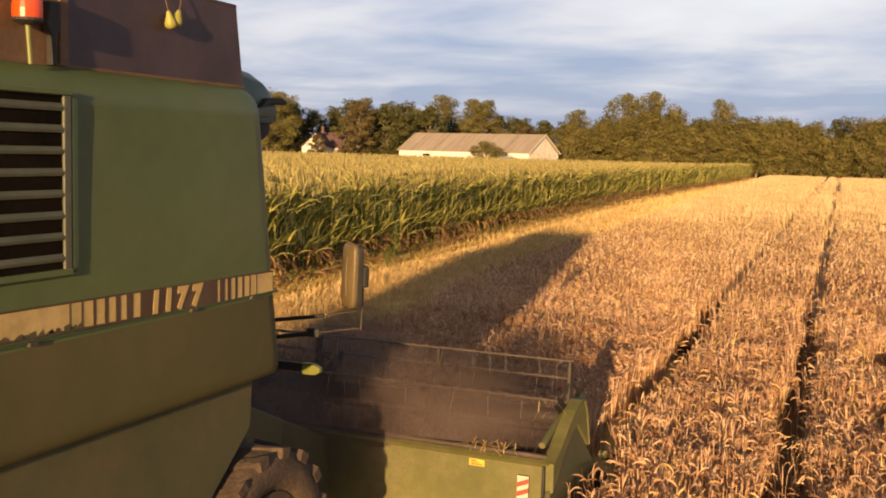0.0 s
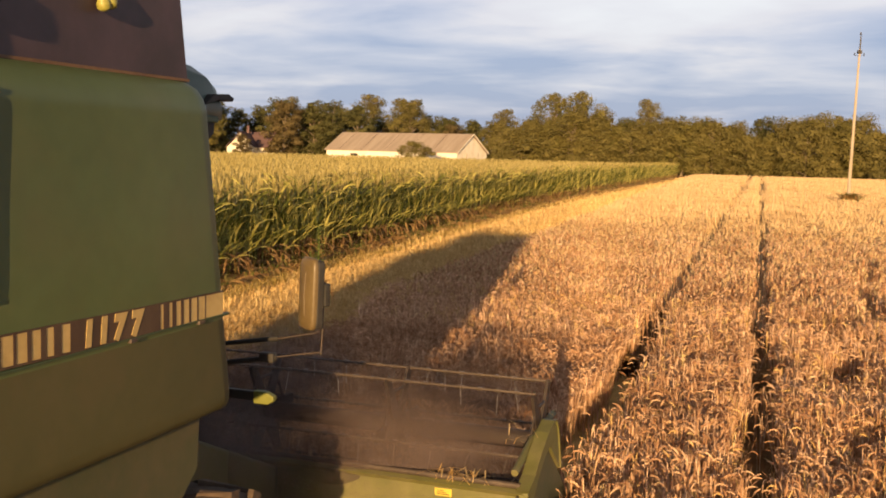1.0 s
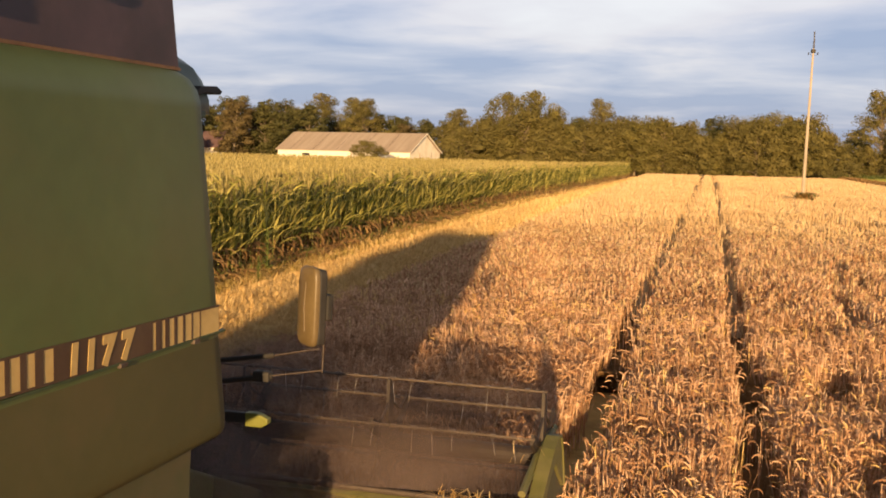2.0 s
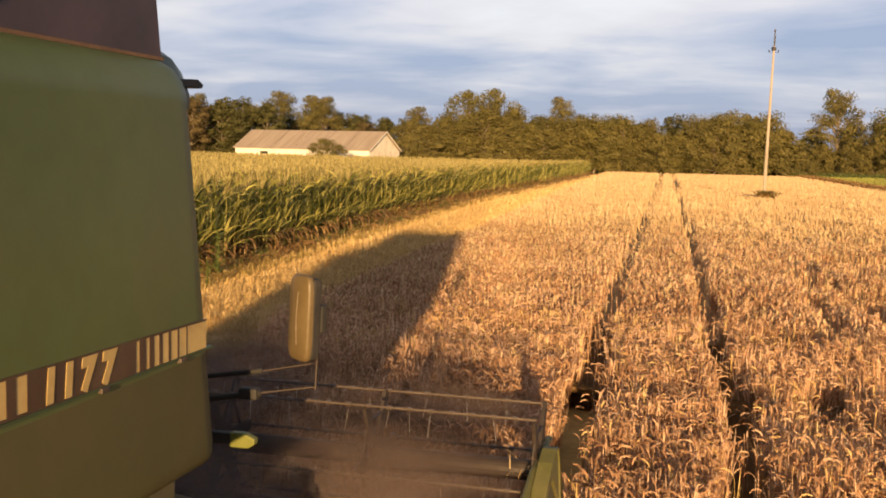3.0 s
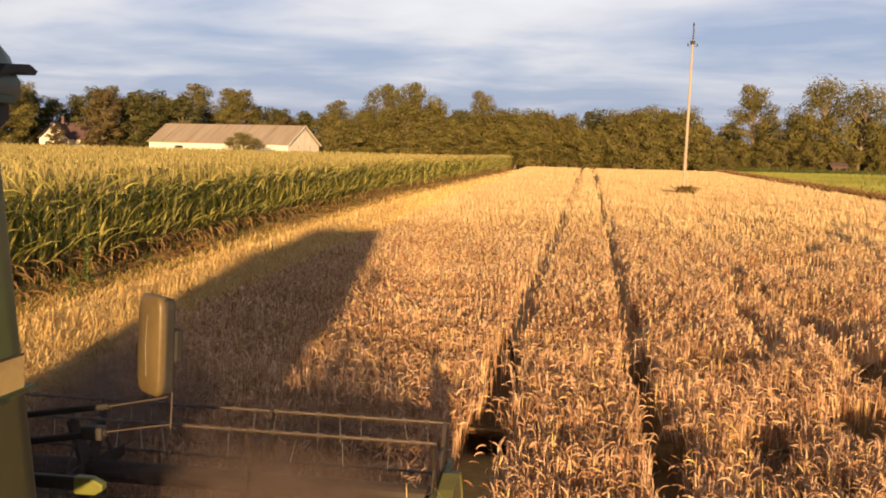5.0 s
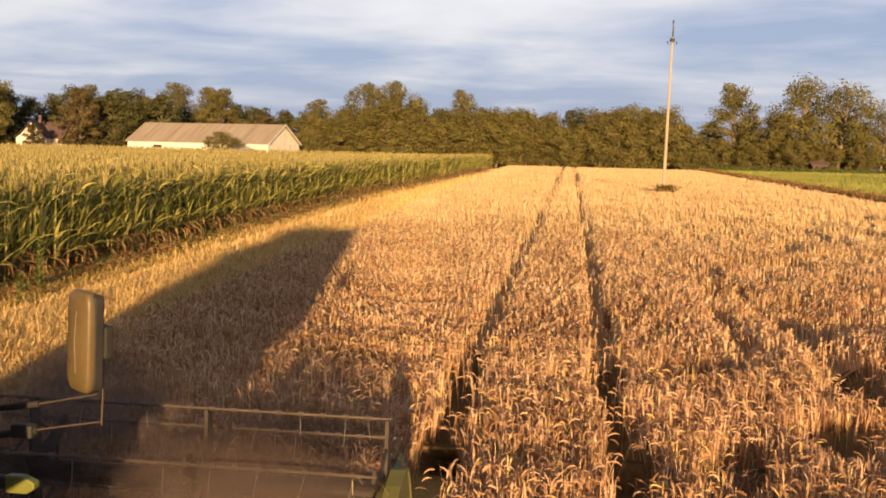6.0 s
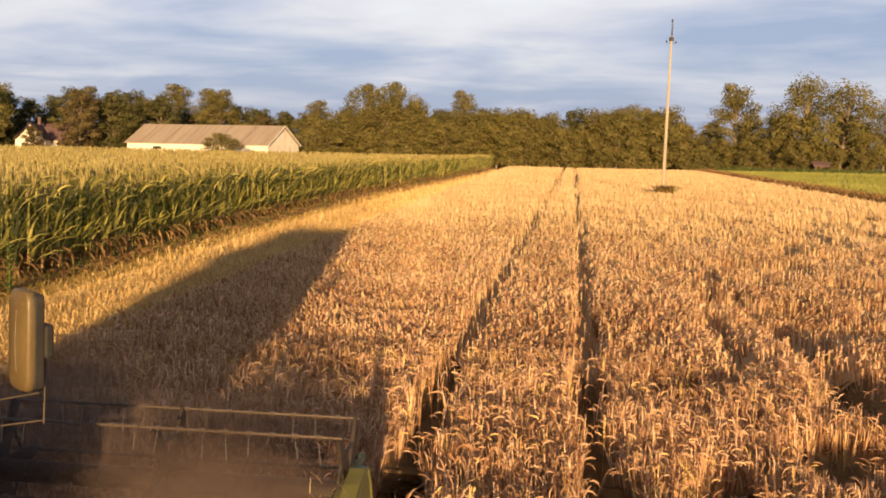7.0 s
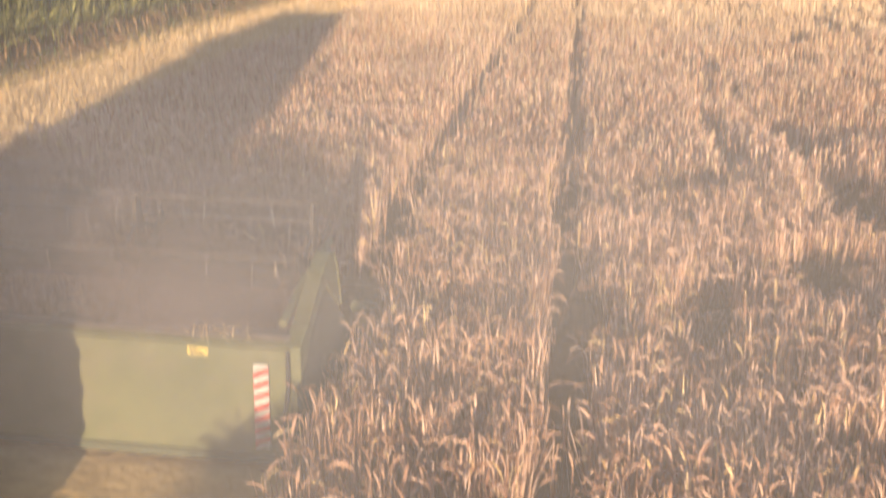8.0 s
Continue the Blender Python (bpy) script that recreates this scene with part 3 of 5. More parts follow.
def make_verge():
    """Grass, weeds and withered leaves along the foot of the corn."""
    r = RNG
    tuft = join(*[strip([(0.02 * math.cos(k), 0.02 * math.sin(k), 0), (0.08 * math.cos(k), 0.08 * math.sin(k), 0.2), (0.2 * math.cos(k), 0.2 * math.sin(k), 0.26)], [0.012, 0.012, 0.003], (-math.sin(k), math.cos(k), 0)) for k in (0.3, 1.5, 2.7, 4.0, 5.2)])
    rag = join(corn_leaf(0.02, 0.5, 0.4, 0.9, 2.2, 0.05), corn_leaf(0.05, 0.4, 2.6, 0.7, 2.0, 0.05), corn_leaf(0.03, 0.45, 4.4, 0.8, 2.4, 0.05))
    pieces = []
    for tmpl, slot, n, lo, hi, size in ((tuft, 0, 1300, 0.0, 0.7, 1.1), (tuft, 2, 2600, 0.3, 1.4, 0.75), (tuft, 3, 5200, 0.1, 1.4, 0.8), (tuft, 1, 900, 0.1, 0.9, 1.1), (rag, 1, 2600, -0.2, 0.45, 1.35)):
        y = r.uniform(0, 1, n) ** 1.5 * 130 + 14
        far = 1 + (y - 14) / 60
        x = corn_edge(y) + r.uniform(lo, hi, n)
        v, t = stamp(tmpl, np.stack([x, y, np.full(n, 0.01)], -1), r.uniform(0, 6.28, n), r.normal(0, 0.15, n), size * far * r.uniform(0.6, 1.25, n), 1 / np.sqrt(far))
        pieces.append((v, t, slot))
    stuff("verge_grass", pieces, [M_WEED, M_CORN_DRY, M_STRAW, M_VERGE], "weeds, dry grass and withered leaves along the corn", "grass")


make_verge()


def leaf_cloud(r, centre, radius, n, size, flat=0.8):
    """Loose leaf sprays inside an uneven ball."""
    d = r.normal(0, 1, (n, 3))
    d /= np.linalg.norm(d, axis=1)[:, None]
    p = d * (r.uniform(0.25, 1, (n, 1)) ** 0.6) * radius * np.array([1, 1, flat]) + centre
    face = d + 0.28 * r.normal(0, 1, (n, 3))      # the sprays face mostly outwards
    face /= np.linalg.norm(face, axis=1)[:, None]
    a = np.cross(face, r.normal(0, 1, (n, 3))); a /= np.linalg.norm(a, axis=1)[:, None]
    b = np.cross(face, a)
    s = size * r.uniform(0.5, 1.3, (n, 1))
    v = np.stack([p - a * s, p + b * s * 0.55, p + a * s, p - b * s * 0.55], 1).reshape(-1, 3)
    i = np.arange(n) * 4
    t = np.concatenate([np.stack([i, i + 1, i + 2], -1), np.stack([i, i + 2, i + 3], -1)])
    return v, t


def make_tree(label, height, width, bare, mat, seed, sprays=26, leaf=0.26, slim=1.0, droop=0.0):
    """A tree: tapered trunk with limbs, and a crown of many leaf sprays round the limbs' ends."""
    r = np.random.default_rng(seed)
    tree = tagged(new("tree"), label, "tree")
    trunk, balls = [], []
    lean = r.normal(0, 0.04, 2)
    def along(f):
        return np.array([lean[0] * height * f, lean[1] * height * f, height * f])
    trunk.append(prism([along(f) for f in (0, 0.15, 0.35, 0.6, 0.85)], [height * 0.022, height * 0.017, height * 0.014, height * 0.009, height * 0.003], 6))
    for k in range(sprays):
        f = bare + (1 - bare) * ((k + r.uniform(0, 1)) / sprays)
        a = k * 2.4 + r.normal(0, 0.5)
        shape = math.sqrt(max(0.1, 1 - 0.92 * (2 * (f - bare) / (1 - bare) - 0.85) ** 2))
        reach = width / 2 * shape * r.uniform(0.45, 1.0) * slim
        start, tip = along(max(0.12, f * 0.72)), along(f) * 1.0 + np.array([reach * math.cos(a), reach * math.sin(a), 0])
        mid = (start + tip) / 2 + np.array([0, 0, 0.06 * height * r.uniform(0, 1)])
        trunk.append(prism([start, mid, tip], [height * 0.008, height * 0.005, height * 0.002], 4))
        balls.append(leaf_cloud(r, tip - np.array([0, 0, droop]), width * r.uniform(0.13, 0.22), 220, leaf * 0.74, 0.75 + droop * 0.4))
        balls.append(leaf_cloud(r, mid + r.normal(0, 0.3, 3), width * r.uniform(0.10, 0.17), 60, leaf * 0.8, 0.8))
    v, t = join(*trunk)
    w = new("trunk", tri_mesh("trunk", v, t, [M_BARK])); w.parent = tree
    v, t = join(*balls)
    c = new("crown", tri_mesh("crown", v, t, [mat])); c.parent = tree
    return tree


# ---- trees, buildings and pole ----
def plant_trees():
    olive, dark, yellow, brown = M_LEAVES
    kinds = {
        "oak": make_tree("broad olive-green tree at the edge of the field", 12.5, 10, 0.12, olive, 1, 30),
        "low": make_tree("bushy olive-green tree in the dense wood", 9.5, 9.5, 0.03, olive, 2, 34),
        "yellow": make_tree("yellowish-green tree in the dense wood", 10.5, 8.5, 0.10, yellow, 3, 28),
        "dark": make_tree("dark green tree in the shelter belt", 13, 7, 0.06, dark, 4, 32),
        "brown": make_tree("reddish-brown slender tree beside the house", 12, 6.5, 0.08, brown, 5, 28),
        "tall": make_tree("tall open tree with bare lower limbs", 15, 10, 0.42, yellow, 6, 24),
        "big": make_tree("large dark-crowned tree by the meadow", 16, 10, 0.15, olive, 7, 34),
        "willow": make_tree("tall pale willow with showing limbs", 16, 11, 0.22, yellow, 8, 30, 0.28, 1.0, 0.3),
    }
    r = np.random.default_rng(5)
    first = {}
    def put(kind, x, y, s, group, wide=1.0):
        m = pose(x, y, -0.02, 0, 0, r.uniform(0, 360)) @ Matrix.Diagonal((s, s, s, 1))
        ob = kinds[kind]
        if kind not in first:
            first[kind] = 1
            tree = ob
            tree.matrix_basis = m
            tree.scale = (s * wide, s * wide, s)
        else:
            tree = copy_thing(ob, m)
            tree.scale = (s * wide, s * wide, s)
        tagged(tree, group=group)
    # the wood at the end of the field: two staggered rows
    for k in range(30):
        u = k / 29
        put(("low", "oak", "low", "yellow", "low", "oak")[k % 6], -52.5 + 62.5 * u + r.normal(0, 0.6), 196 - 2 * u + r.normal(0, 1.5), r.uniform(0.74, 0.92), "wood at the field's end", r.uniform(1.1, 1.45))
    for k in range(20):
        u = k / 19
        put(("oak", "yellow", "dark", "low")[k % 4], -50 + 60 * u + r.normal(0, 1), 205 + r.normal(0, 2), r.uniform(0.74, 0.9), "wood at the field's end", 1.4)
    for x, y, s, kind in ((-45.5, 200, 0.98, "tall"), (-40, 199, 1.0, "tall"), (-43, 203, 0.98, "oak"), (-37, 202, 0.95, "oak"), (-29, 208, 0.88, "big"), (-33.5, 205, 0.82, "oak"), (-23, 206, 0.92, "yellow"), (-19, 207, 0.85, "oak"), (4, 200, 0.72, "willow"), (-1, 200, 0.66, "willow"), (8, 199, 0.62, "low"), (6.5, 203, 0.7, "big")):
        put(kind, x, y, s, "wood at the field's end")
    # behind barn and house
    for k in range(26):
        u = k / 25
        put(("dark", "big", "dark", "dark", "brown", "dark")[k % 6], -152 + 82 * u + r.normal(0, 1.2), 246 - 6 * u + r.normal(0, 3), r.uniform(0.92, 1.08) * (1.06 - 0.25 * u), "shelter belt behind the barn", 1.3)
    for x, y, s, kind in ((-137, 214, 1.05, "tall"), (-143, 216, 1.1, "tall"), (-148, 222, 1.1, "oak"), (-131, 206, 0.62, "tall"), (-118, 205, 0.5, "brown"), (-113, 214, 1.12, "brown"), (-108, 220, 1.05, "dark"), (-103, 220, 1.05, "dark"), (-98, 222, 1.0, "dark"), (-119, 222, 1.1, "dark"), (-105, 247, 1.06, "big"), (-97, 250, 1.0, "big"), (-90, 247, 0.9, "dark"), (-83, 246, 0.86, "dark"), (-76, 243, 0.82, "dark"), (-128, 200, 0.95, "willow"), (-68, 236, 0.85, "oak"), (-63, 238, 0.8, "yellow")):
        put(kind, x, y, s, "shelter belt behind the barn", 1.35)
    # right of the pole
    for x, y, s, kind in ((23, 214, 0.98, "big"), (29, 210, 0.62, "low"), (35, 212, 1.05, "willow"), (41.5, 210, 0.98, "willow"), (33, 205, 0.6, "low"), (47, 214, 0.85, "yellow"), (52, 212, 0.8, "oak"), (58, 214, 0.85, "oak"), (64, 216, 0.8, "yellow"), (20, 222, 0.7, "dark"), (14.5, 230, 0.6, "dark"), (27, 224, 0.8, "dark"), (38, 224, 0.85, "dark"), (72, 216, 0.85, "oak"), (45, 222, 0.9, "dark"), (25.5, 208, 0.5, "low"), (38.5, 207, 0.55, "low"), (45, 207, 0.5, "low"), (49, 209, 0.72, "willow"), (55, 209, 0.6, "low"), (61, 210, 0.6, "low"), (31, 216, 0.85, "oak"), (68, 212, 0.6, "low"), (20.5, 212, 0.62, "low"), (17, 226, 0.62, "low")):
        put(kind, x, y, s * 1.05, "trees beside the meadow", 1.15)
    for k in range(16):
        put(("dark", "oak")[k % 2], -20 + 9 * k + r.normal(0, 2), 420 + r.normal(0, 12), r.uniform(0.8, 1.1), "trees on the far skyline")
    for x, y, s in ((-70.3, 186, 0.52), (15.5, 190, 0.33), (12, 186, 0.22)):
        put("low", x, y, s, "lone shrubs", 1.45)
    for k in range(14):
        put("low", 12 + 2.4 * k, 199 + r.normal(0, 1), r.uniform(0.13, 0.22), "hedge along the meadow")


M_WALL = material("whitewashed_wall", [(0.62, 0.58, 0.50), (0.74, 0.70, 0.62), (0.80, 0.77, 0.70)], 0.9, 0.4, 5, dirt=(0.45, 0.38, 0.28), dirt_amount=0.35)
M_ROOF = material("weathered_sheet_roof", [(0.26, 0.21, 0.17), (0.33, 0.27, 0.22), (0.40, 0.34, 0.28)], 0.85, 0.25, 6, stretch=(4, 0.6, 0.6))
M_TILE = material("dark_red_roof", [(0.075, 0.045, 0.05), (0.11, 0.066, 0.07), (0.15, 0.092, 0.095)], 0.8, 0.6, 5)
M_PANE = material("dark_window_pane", [(0.02, 0.022, 0.03), (0.035, 0.037, 0.045)], 0.15, 1, 4)
M_CONCRETE = material("pole_concrete", [(0.30, 0.25, 0.19), (0.38, 0.32, 0.25), (0.44, 0.38, 0.30)], 0.85, 0.8, 14, bump=0.3, stretch=(3, 3, 0.5))
M_IRON = material("dark_iron", [(0.03, 0.03, 0.035), (0.06, 0.055, 0.05), (0.09, 0.08, 0.07)], 0.55, 3, 20, metal=0.6)


def gable_house(thing, length, width, eave, ridge, wall_mat, roof_mat, overhang=0.35):
    """A building along local -x from its front right corner at the origin; its gable runs along +y."""
    for y in (0.0, width - 0.3):
        part("wall", box(-length, 0, y, y + 0.3, 0, eave), wall_mat, thing)
    for x in (-length, -0.3):
        part("gable_wall", slab([(0.3, 0.0), (width - 0.3, 0.0), (width - 0.3, eave), (width / 2, ridge - 0.15), (0.3, eave)], "x", x, x + 0.3), wall_mat, thing)
    k = (ridge - eave) / (width / 2)
    for s in (0, 1):
        o = [(-overhang, eave - overhang * k + 0.1), (width / 2, ridge + 0.1), (width / 2, ridge + 0.22), (-overhang, eave - overhang * k + 0.24)]
        if s:
            o = [(width - a, b) for a, b in o]
        part("roof", slab(o, "x", -length - 0.4, 0.4), roof_mat, thing)


def make_barn():
    barn = tagged(new("barn"), "long low barn with whitewashed walls and weathered grey-brown roof", "barn")
    gable_house(barn, 33.5, 12.4, 3.15, 6.9, M_WALL, M_ROOF)
    for k in range(5):
        part("roof_joint", slab([(-0.3, 3.22), (6.2, 7.14), (6.2, 7.17), (-0.3, 3.25)], "x", -30 + 6.0 * k, -29.94 + 6.0 * k), M_TILE, barn)
    part("barn_door", box(0.02, 0.1, 3.9, 8.5, 0, 3.0, 0.01), M_WALL, barn, "wide pale sliding gable door")
    for y in (3.76, 8.5):
        part("door_post", box(0.02, 0.14, y, y + 0.14, 0, 3.1), M_ROOF, barn)
    part("window", box(-27, -25, -0.03, 0.1, 1.9, 2.5), M_PANE, barn)
    part("verge_board", slab([(-0.3, 3.0), (6.2, 6.9), (12.7, 3.0), (12.7, 3.22), (6.2, 7.16), (-0.3, 3.22)], "x", 0.4, 0.46), M_WALL, barn)
    barn.matrix_basis = pose(-66.8, 201.7, 0, 0, 0, -12.5)


def make_house():
    house = tagged(new("farmhouse"), "small white farmhouse with dark red roof among trees", "house")
    gable_house(house, 9, 6.2, 3.4, 6.6, M_WALL, M_TILE)
    part("attic_window", box(-0.02, 0.06, 2.6, 3.4, 4.3, 5.3), M_PANE, house)
    part("window", box(-0.02, 0.06, 1.2, 2.3, 1.3, 2.6), M_PANE, house)
    part("window", box(-0.02, 0.06, 4.2, 5.2, 1.3, 2.6), M_PANE, house)
    part("chimney", box(-5, -4.4, 3.4, 4.0, 6.5, 8.2), M_TILE, house)
    house.matrix_basis = pose(-124.6, 209, 0, 0, 0, -75)
    annexe = tagged(new("outbuilding"), "low shed with dark red roof behind the farmhouse", "shed")
    gable_house(annexe, 8, 6, 3.4, 6.6, M_WALL, M_TILE)
    annexe.matrix_basis = pose(-117, 214, 0, 0, 0, -8)
    hut = tagged(new("brick_hut"), "small reddish brick hut between the trees", "hut")
    gable_house(hut, 2.4, 2.2, 1.7, 2.3, M_TILE, M_TILE)
    hut.matrix_basis = pose(38.2, 203, 0, 0, 0, 10)


def make_pole(x, y, height, label, top=True):
    pole = tagged(new("utility_pole"), label, "pole")
    bm = bmesh.new()
    for z0, z1, w0, w1 in ((0, height, 0.13, 0.065),):
        rod([(0, 0, z0), (0, 0, z1 * 0.5), (0, 0, z1)], [w0, (w0 + w1) / 2, w1], 8, bm)
    part("shaft", bm, M_CONCRETE, pole)
    if top:
        part("steel_top", rod([(0, 0, height - 0.9), (0.02, 0, height + 0.6), (0.0, 0, height + 1.0)], [0.07, 0.05, 0.03], 8), M_IRON, pole)
        part("clamp", box(-0.13, 0.13, -0.12, 0.12, height - 0.3, height - 0.05, 0.02), M_IRON, pole)
        part("cross_arm", rod([(-0.35, 0, height - 0.42), (0.35, 0, height - 0.42)], 0.010, 6), M_IRON, pole)
        for q in (-0.33, 0.33):
            part("insulator", rod([(q, 0, height - 0.42), (q, 0, height - 0.36), (q, 0, height - 0.32), (q, 0, height - 0.25)], [0.02, 0.05, 0.03, 0.045], 8), M_IRON, pole)
        part("insulator", rod([(0, 0, height + 0.95), (0, 0, height + 1.0), (0, 0, height + 1.08), (0, 0, height + 1.15)], [0.03, 0.07, 0.05, 0.06], 8), M_IRON, pole)
    pole.matrix_basis = pose(x, y, 0, 0, 0.9, 20)
    return pole


def make_weeds():
    """A rough patch of weeds round the pole, and a tall weed before the corn."""
    r = np.random.default_rng(31)
    tall = tagged(new("tall_weed"), "tall leafy green weed before the corn", "weed")
    stem = prism([(0, 0, 0), (0.02, 0, 0.6), (0.0, 0.02, 1.25)], [0.02, 0.014, 0.005], 5)
    o = new("stem", tri_mesh("stem", *stem, [M_WEED])); o.parent = tall
    leaves = [corn_leaf(0.1 + 0.022 * k, 0.36 - 0.004 * k, k * 2.4, 0.9, 1.5, 0.055) for k in range(50)]
    o = new("leaves", tri_mesh("leaves", *join(*leaves), [M_WEED])); o.parent = tall
    tall.matrix_basis = pose(-12.55, 26.2, 0)
    copy_thing(tall, pose(-11.9, 24.4, 0, 0, 0, 80)).scale = (0.6, 0.6, 0.6)
    n = 60
    a, d = r.uniform(0, 6.28, n), np.abs(r.normal(0, 0.28, n))
    tuft = join(*[corn_leaf(0.0, 0.9, k * 1.05, 1.2, 1.3, 0.05) for k in range(6)])
    v, t = stamp(tuft, np.stack([2.9 + 1.3 * d * np.cos(a), 78.2 + d * np.sin(a), np.full(n, 0.56)], -1), a, r.normal(0, 0.2, n), r.uniform(0.6, 1.05, n))
    half = len(t) * 45 // 100
    stuff("weed_patch", [(v, t[:half], 0), (v, t[half:], 1)], [M_WEED, M_CORN_DRY], "rough green and brown weeds round the foot of the pole", "weeds")
    # dry ridge between wheat and meadow
    n = 3000
    y = r.uniform(40, 190, n)
    x = wheat_right(y) + r.uniform(-0.2, 1.8, n)
    v, t = stamp(tuft, np.stack([x + 0.6, y, 0.38 + 0 * x], -1), r.uniform(0, 6.28, n), r.normal(0, 0.3, n), r.uniform(0.5, 1.0, n))
    n = 26000
    y = r.uniform(40, 205, n)
    x = wheat_right(y) + 1.5 + r.uniform(0, 1, n) ** 1.3 * 60
    blade = join(*[strip([(0.1 * math.cos(k), 0.1 * math.sin(k), 0), (0.16 * math.cos(k), 0.16 * math.sin(k), 0.3)], [0.10, 0.03], (-math.sin(k), math.cos(k), 0)) for k in (0.2, 1.6, 3.1, 4.7)])
    v2, t2 = stamp(blade, np.stack([x, y, 0.48 + 0.004 * (x - 17)], -1), r.uniform(0, 6.28, n), r.normal(0, 0.2, n), r.uniform(0.5, 0.9, n))
    stuff("meadow_grass", [(v2, t2, 0)], [M_GRASS], "short bright green grass of the meadow", "grass")
    n = 1500
    y = r.uniform(185, 199, n)
    x = r.uniform(12, 50, n)
    v2, t2 = stamp(tuft, np.stack([x, y, 0.2 + 0 * x], -1), r.uniform(0, 6.28, n), r.normal(0, 0.2, n), r.uniform(1.0, 1.8, n))
    stuff("tall_grass", [(v2, t2, 0)], [M_WEED], "tall pale green grass before the far trees", "grass")
    stuff("ditch_grass", [(v, t, 0)], [M_CORN_DRY], "withered brown grass along the ditch by the meadow", "grass")


make_barn()
make_house()
make_pole(2.75, 78.5, 11.0, "pale weathered utility pole standing in the wheat")
make_pole(50, 190, 4.5, "thin short pole before the far trees", False)
plant_trees()
make_weeds()


# ---- the combine harvester ----
M_GREEN = material("faded_green_paint", [(0.062, 0.089, 0.030), (0.077, 0.107, 0.038), (0.094, 0.126, 0.048)], 0.45, 0.9, 7, bump=0.04, bump_scale=6, dirt=(0.10, 0.10, 0.042), dirt_amount=0.45, spec=0.4)
M_CAKED = material("dust_caked_green_paint", [(0.050, 0.058, 0.022), (0.066, 0.066, 0.028), (0.085, 0.075, 0.036)], 0.75, 1.4, 9, bump=0.1, bump_scale=12, dirt=(0.10, 0.075, 0.04), dirt_amount=0.7)
M_DUSTGREEN = material("green_paint_under_dust", [(0.066, 0.066, 0.026), (0.080, 0.076, 0.031), (0.096, 0.086, 0.038)], 0.6, 0.8, 8, bump=0.04, bump_scale=8, dirt=(0.105, 0.078, 0.038), dirt_amount=0.7, spec=0.3)
M_GREEN_DARK = material("dark_green_trim", [(0.028, 0.05, 0.022), (0.042, 0.068, 0.03), (0.055, 0.08, 0.038)], 0.5, 3, 20)
M_TEAL = material("blue_green_cab_roof", [(0.03, 0.065, 0.055), (0.045, 0.085, 0.07), (0.06, 0.10, 0.08)], 0.45, 2, 14, dirt=(0.12, 0.11, 0.08), dirt_amount=0.3)
M_MAROON = material("dark_brown_tank_board", [(0.040, 0.024, 0.031), (0.052, 0.031, 0.039), (0.066, 0.041, 0.049)], 0.55, 1.2, 9, bump=0.06, bump_scale=10, dirt=(0.02, 0.013, 0.013), dirt_amount=0.75)
M_BLACK = material("black_rubber_and_steel", [(0.012, 0.012, 0.012), (0.022, 0.020, 0.019), (0.035, 0.031, 0.028)], 0.7, 4, 30)
# near-black and matt: paints in the shade deep behind the grille's louvres
M_VOID = material("shaded_grille_depth", [(0.006, 0.005, 0.004), (0.010, 0.008, 0.006), (0.016, 0.012, 0.009)], 0.95, 4, 30, spec=0.02)
M_LOUVRE = material("louvre_steel", [(0.055, 0.062, 0.04), (0.08, 0.085, 0.058), (0.11, 0.11, 0.078)], 0.5, 3, 18, dirt=(0.05, 0.045, 0.03), dirt_amount=0.5)
M_CREAM = material("cream_yellow_decal", [(0.42, 0.29, 0.10), (0.50, 0.36, 0.14), (0.56, 0.42, 0.18)], 0.55, 2, 25, dirt=(0.16, 0.11, 0.05), dirt_amount=0.6)
M_BROWN = material("dark_brown_decal", [(0.045, 0.025, 0.014), (0.06, 0.035, 0.02), (0.08, 0.048, 0.028)], 0.5, 3, 25, dirt=(0.13, 0.09, 0.05), dirt_amount=0.4)
M_DUSTY = material("dusty_dark_steel", [(0.05, 0.038, 0.03), (0.08, 0.06, 0.048), (0.13, 0.10, 0.078)], 0.6, 4, 24, metal=0.3)
M_SPIDER = material("dark_reel_plate", [(0.022, 0.016, 0.014), (0.035, 0.026, 0.022), (0.06, 0.045, 0.036)], 0.6, 4, 24, metal=0.2)
M_BRIGHT = material("worn_bright_steel", [(0.30, 0.25, 0.20), (0.42, 0.36, 0.30), (0.52, 0.46, 0.40)], 0.4, 6, 30, metal=0.7)
M_BAT = material("worn_reel_pipe", [(0.085, 0.065, 0.052), (0.13, 0.10, 0.08), (0.19, 0.15, 0.12)], 0.45, 6, 30, metal=0.5)
M_RUST_LIT = material("rusty_bar_and_lit_board", [(0.09, 0.048, 0.026), (0.14, 0.078, 0.04), (0.19, 0.11, 0.06)], 0.75, 5, 30)
M_TYRE = material("dusty_tyre", [(0.04, 0.027, 0.019), (0.065, 0.044, 0.031), (0.11, 0.075, 0.05)], 0.9, 4, 24, bump=0.5, bump_scale=40)
M_YELLOW = material("yellow_paint", [(0.45, 0.34, 0.03), (0.55, 0.42, 0.05), (0.62, 0.48, 0.08)], 0.5, 4, 20)
M_LIME = material("yellow_green_plate", [(0.11, 0.12, 0.02), (0.14, 0.15, 0.028), (0.17, 0.18, 0.04)], 0.5, 5, 30)
M_HEAD = material("dusty_green_header_paint", [(0.085, 0.086, 0.024), (0.112, 0.110, 0.032), (0.145, 0.138, 0.046)], 0.6, 1.4, 10, dirt=(0.20, 0.16, 0.09), dirt_amount=0.6)
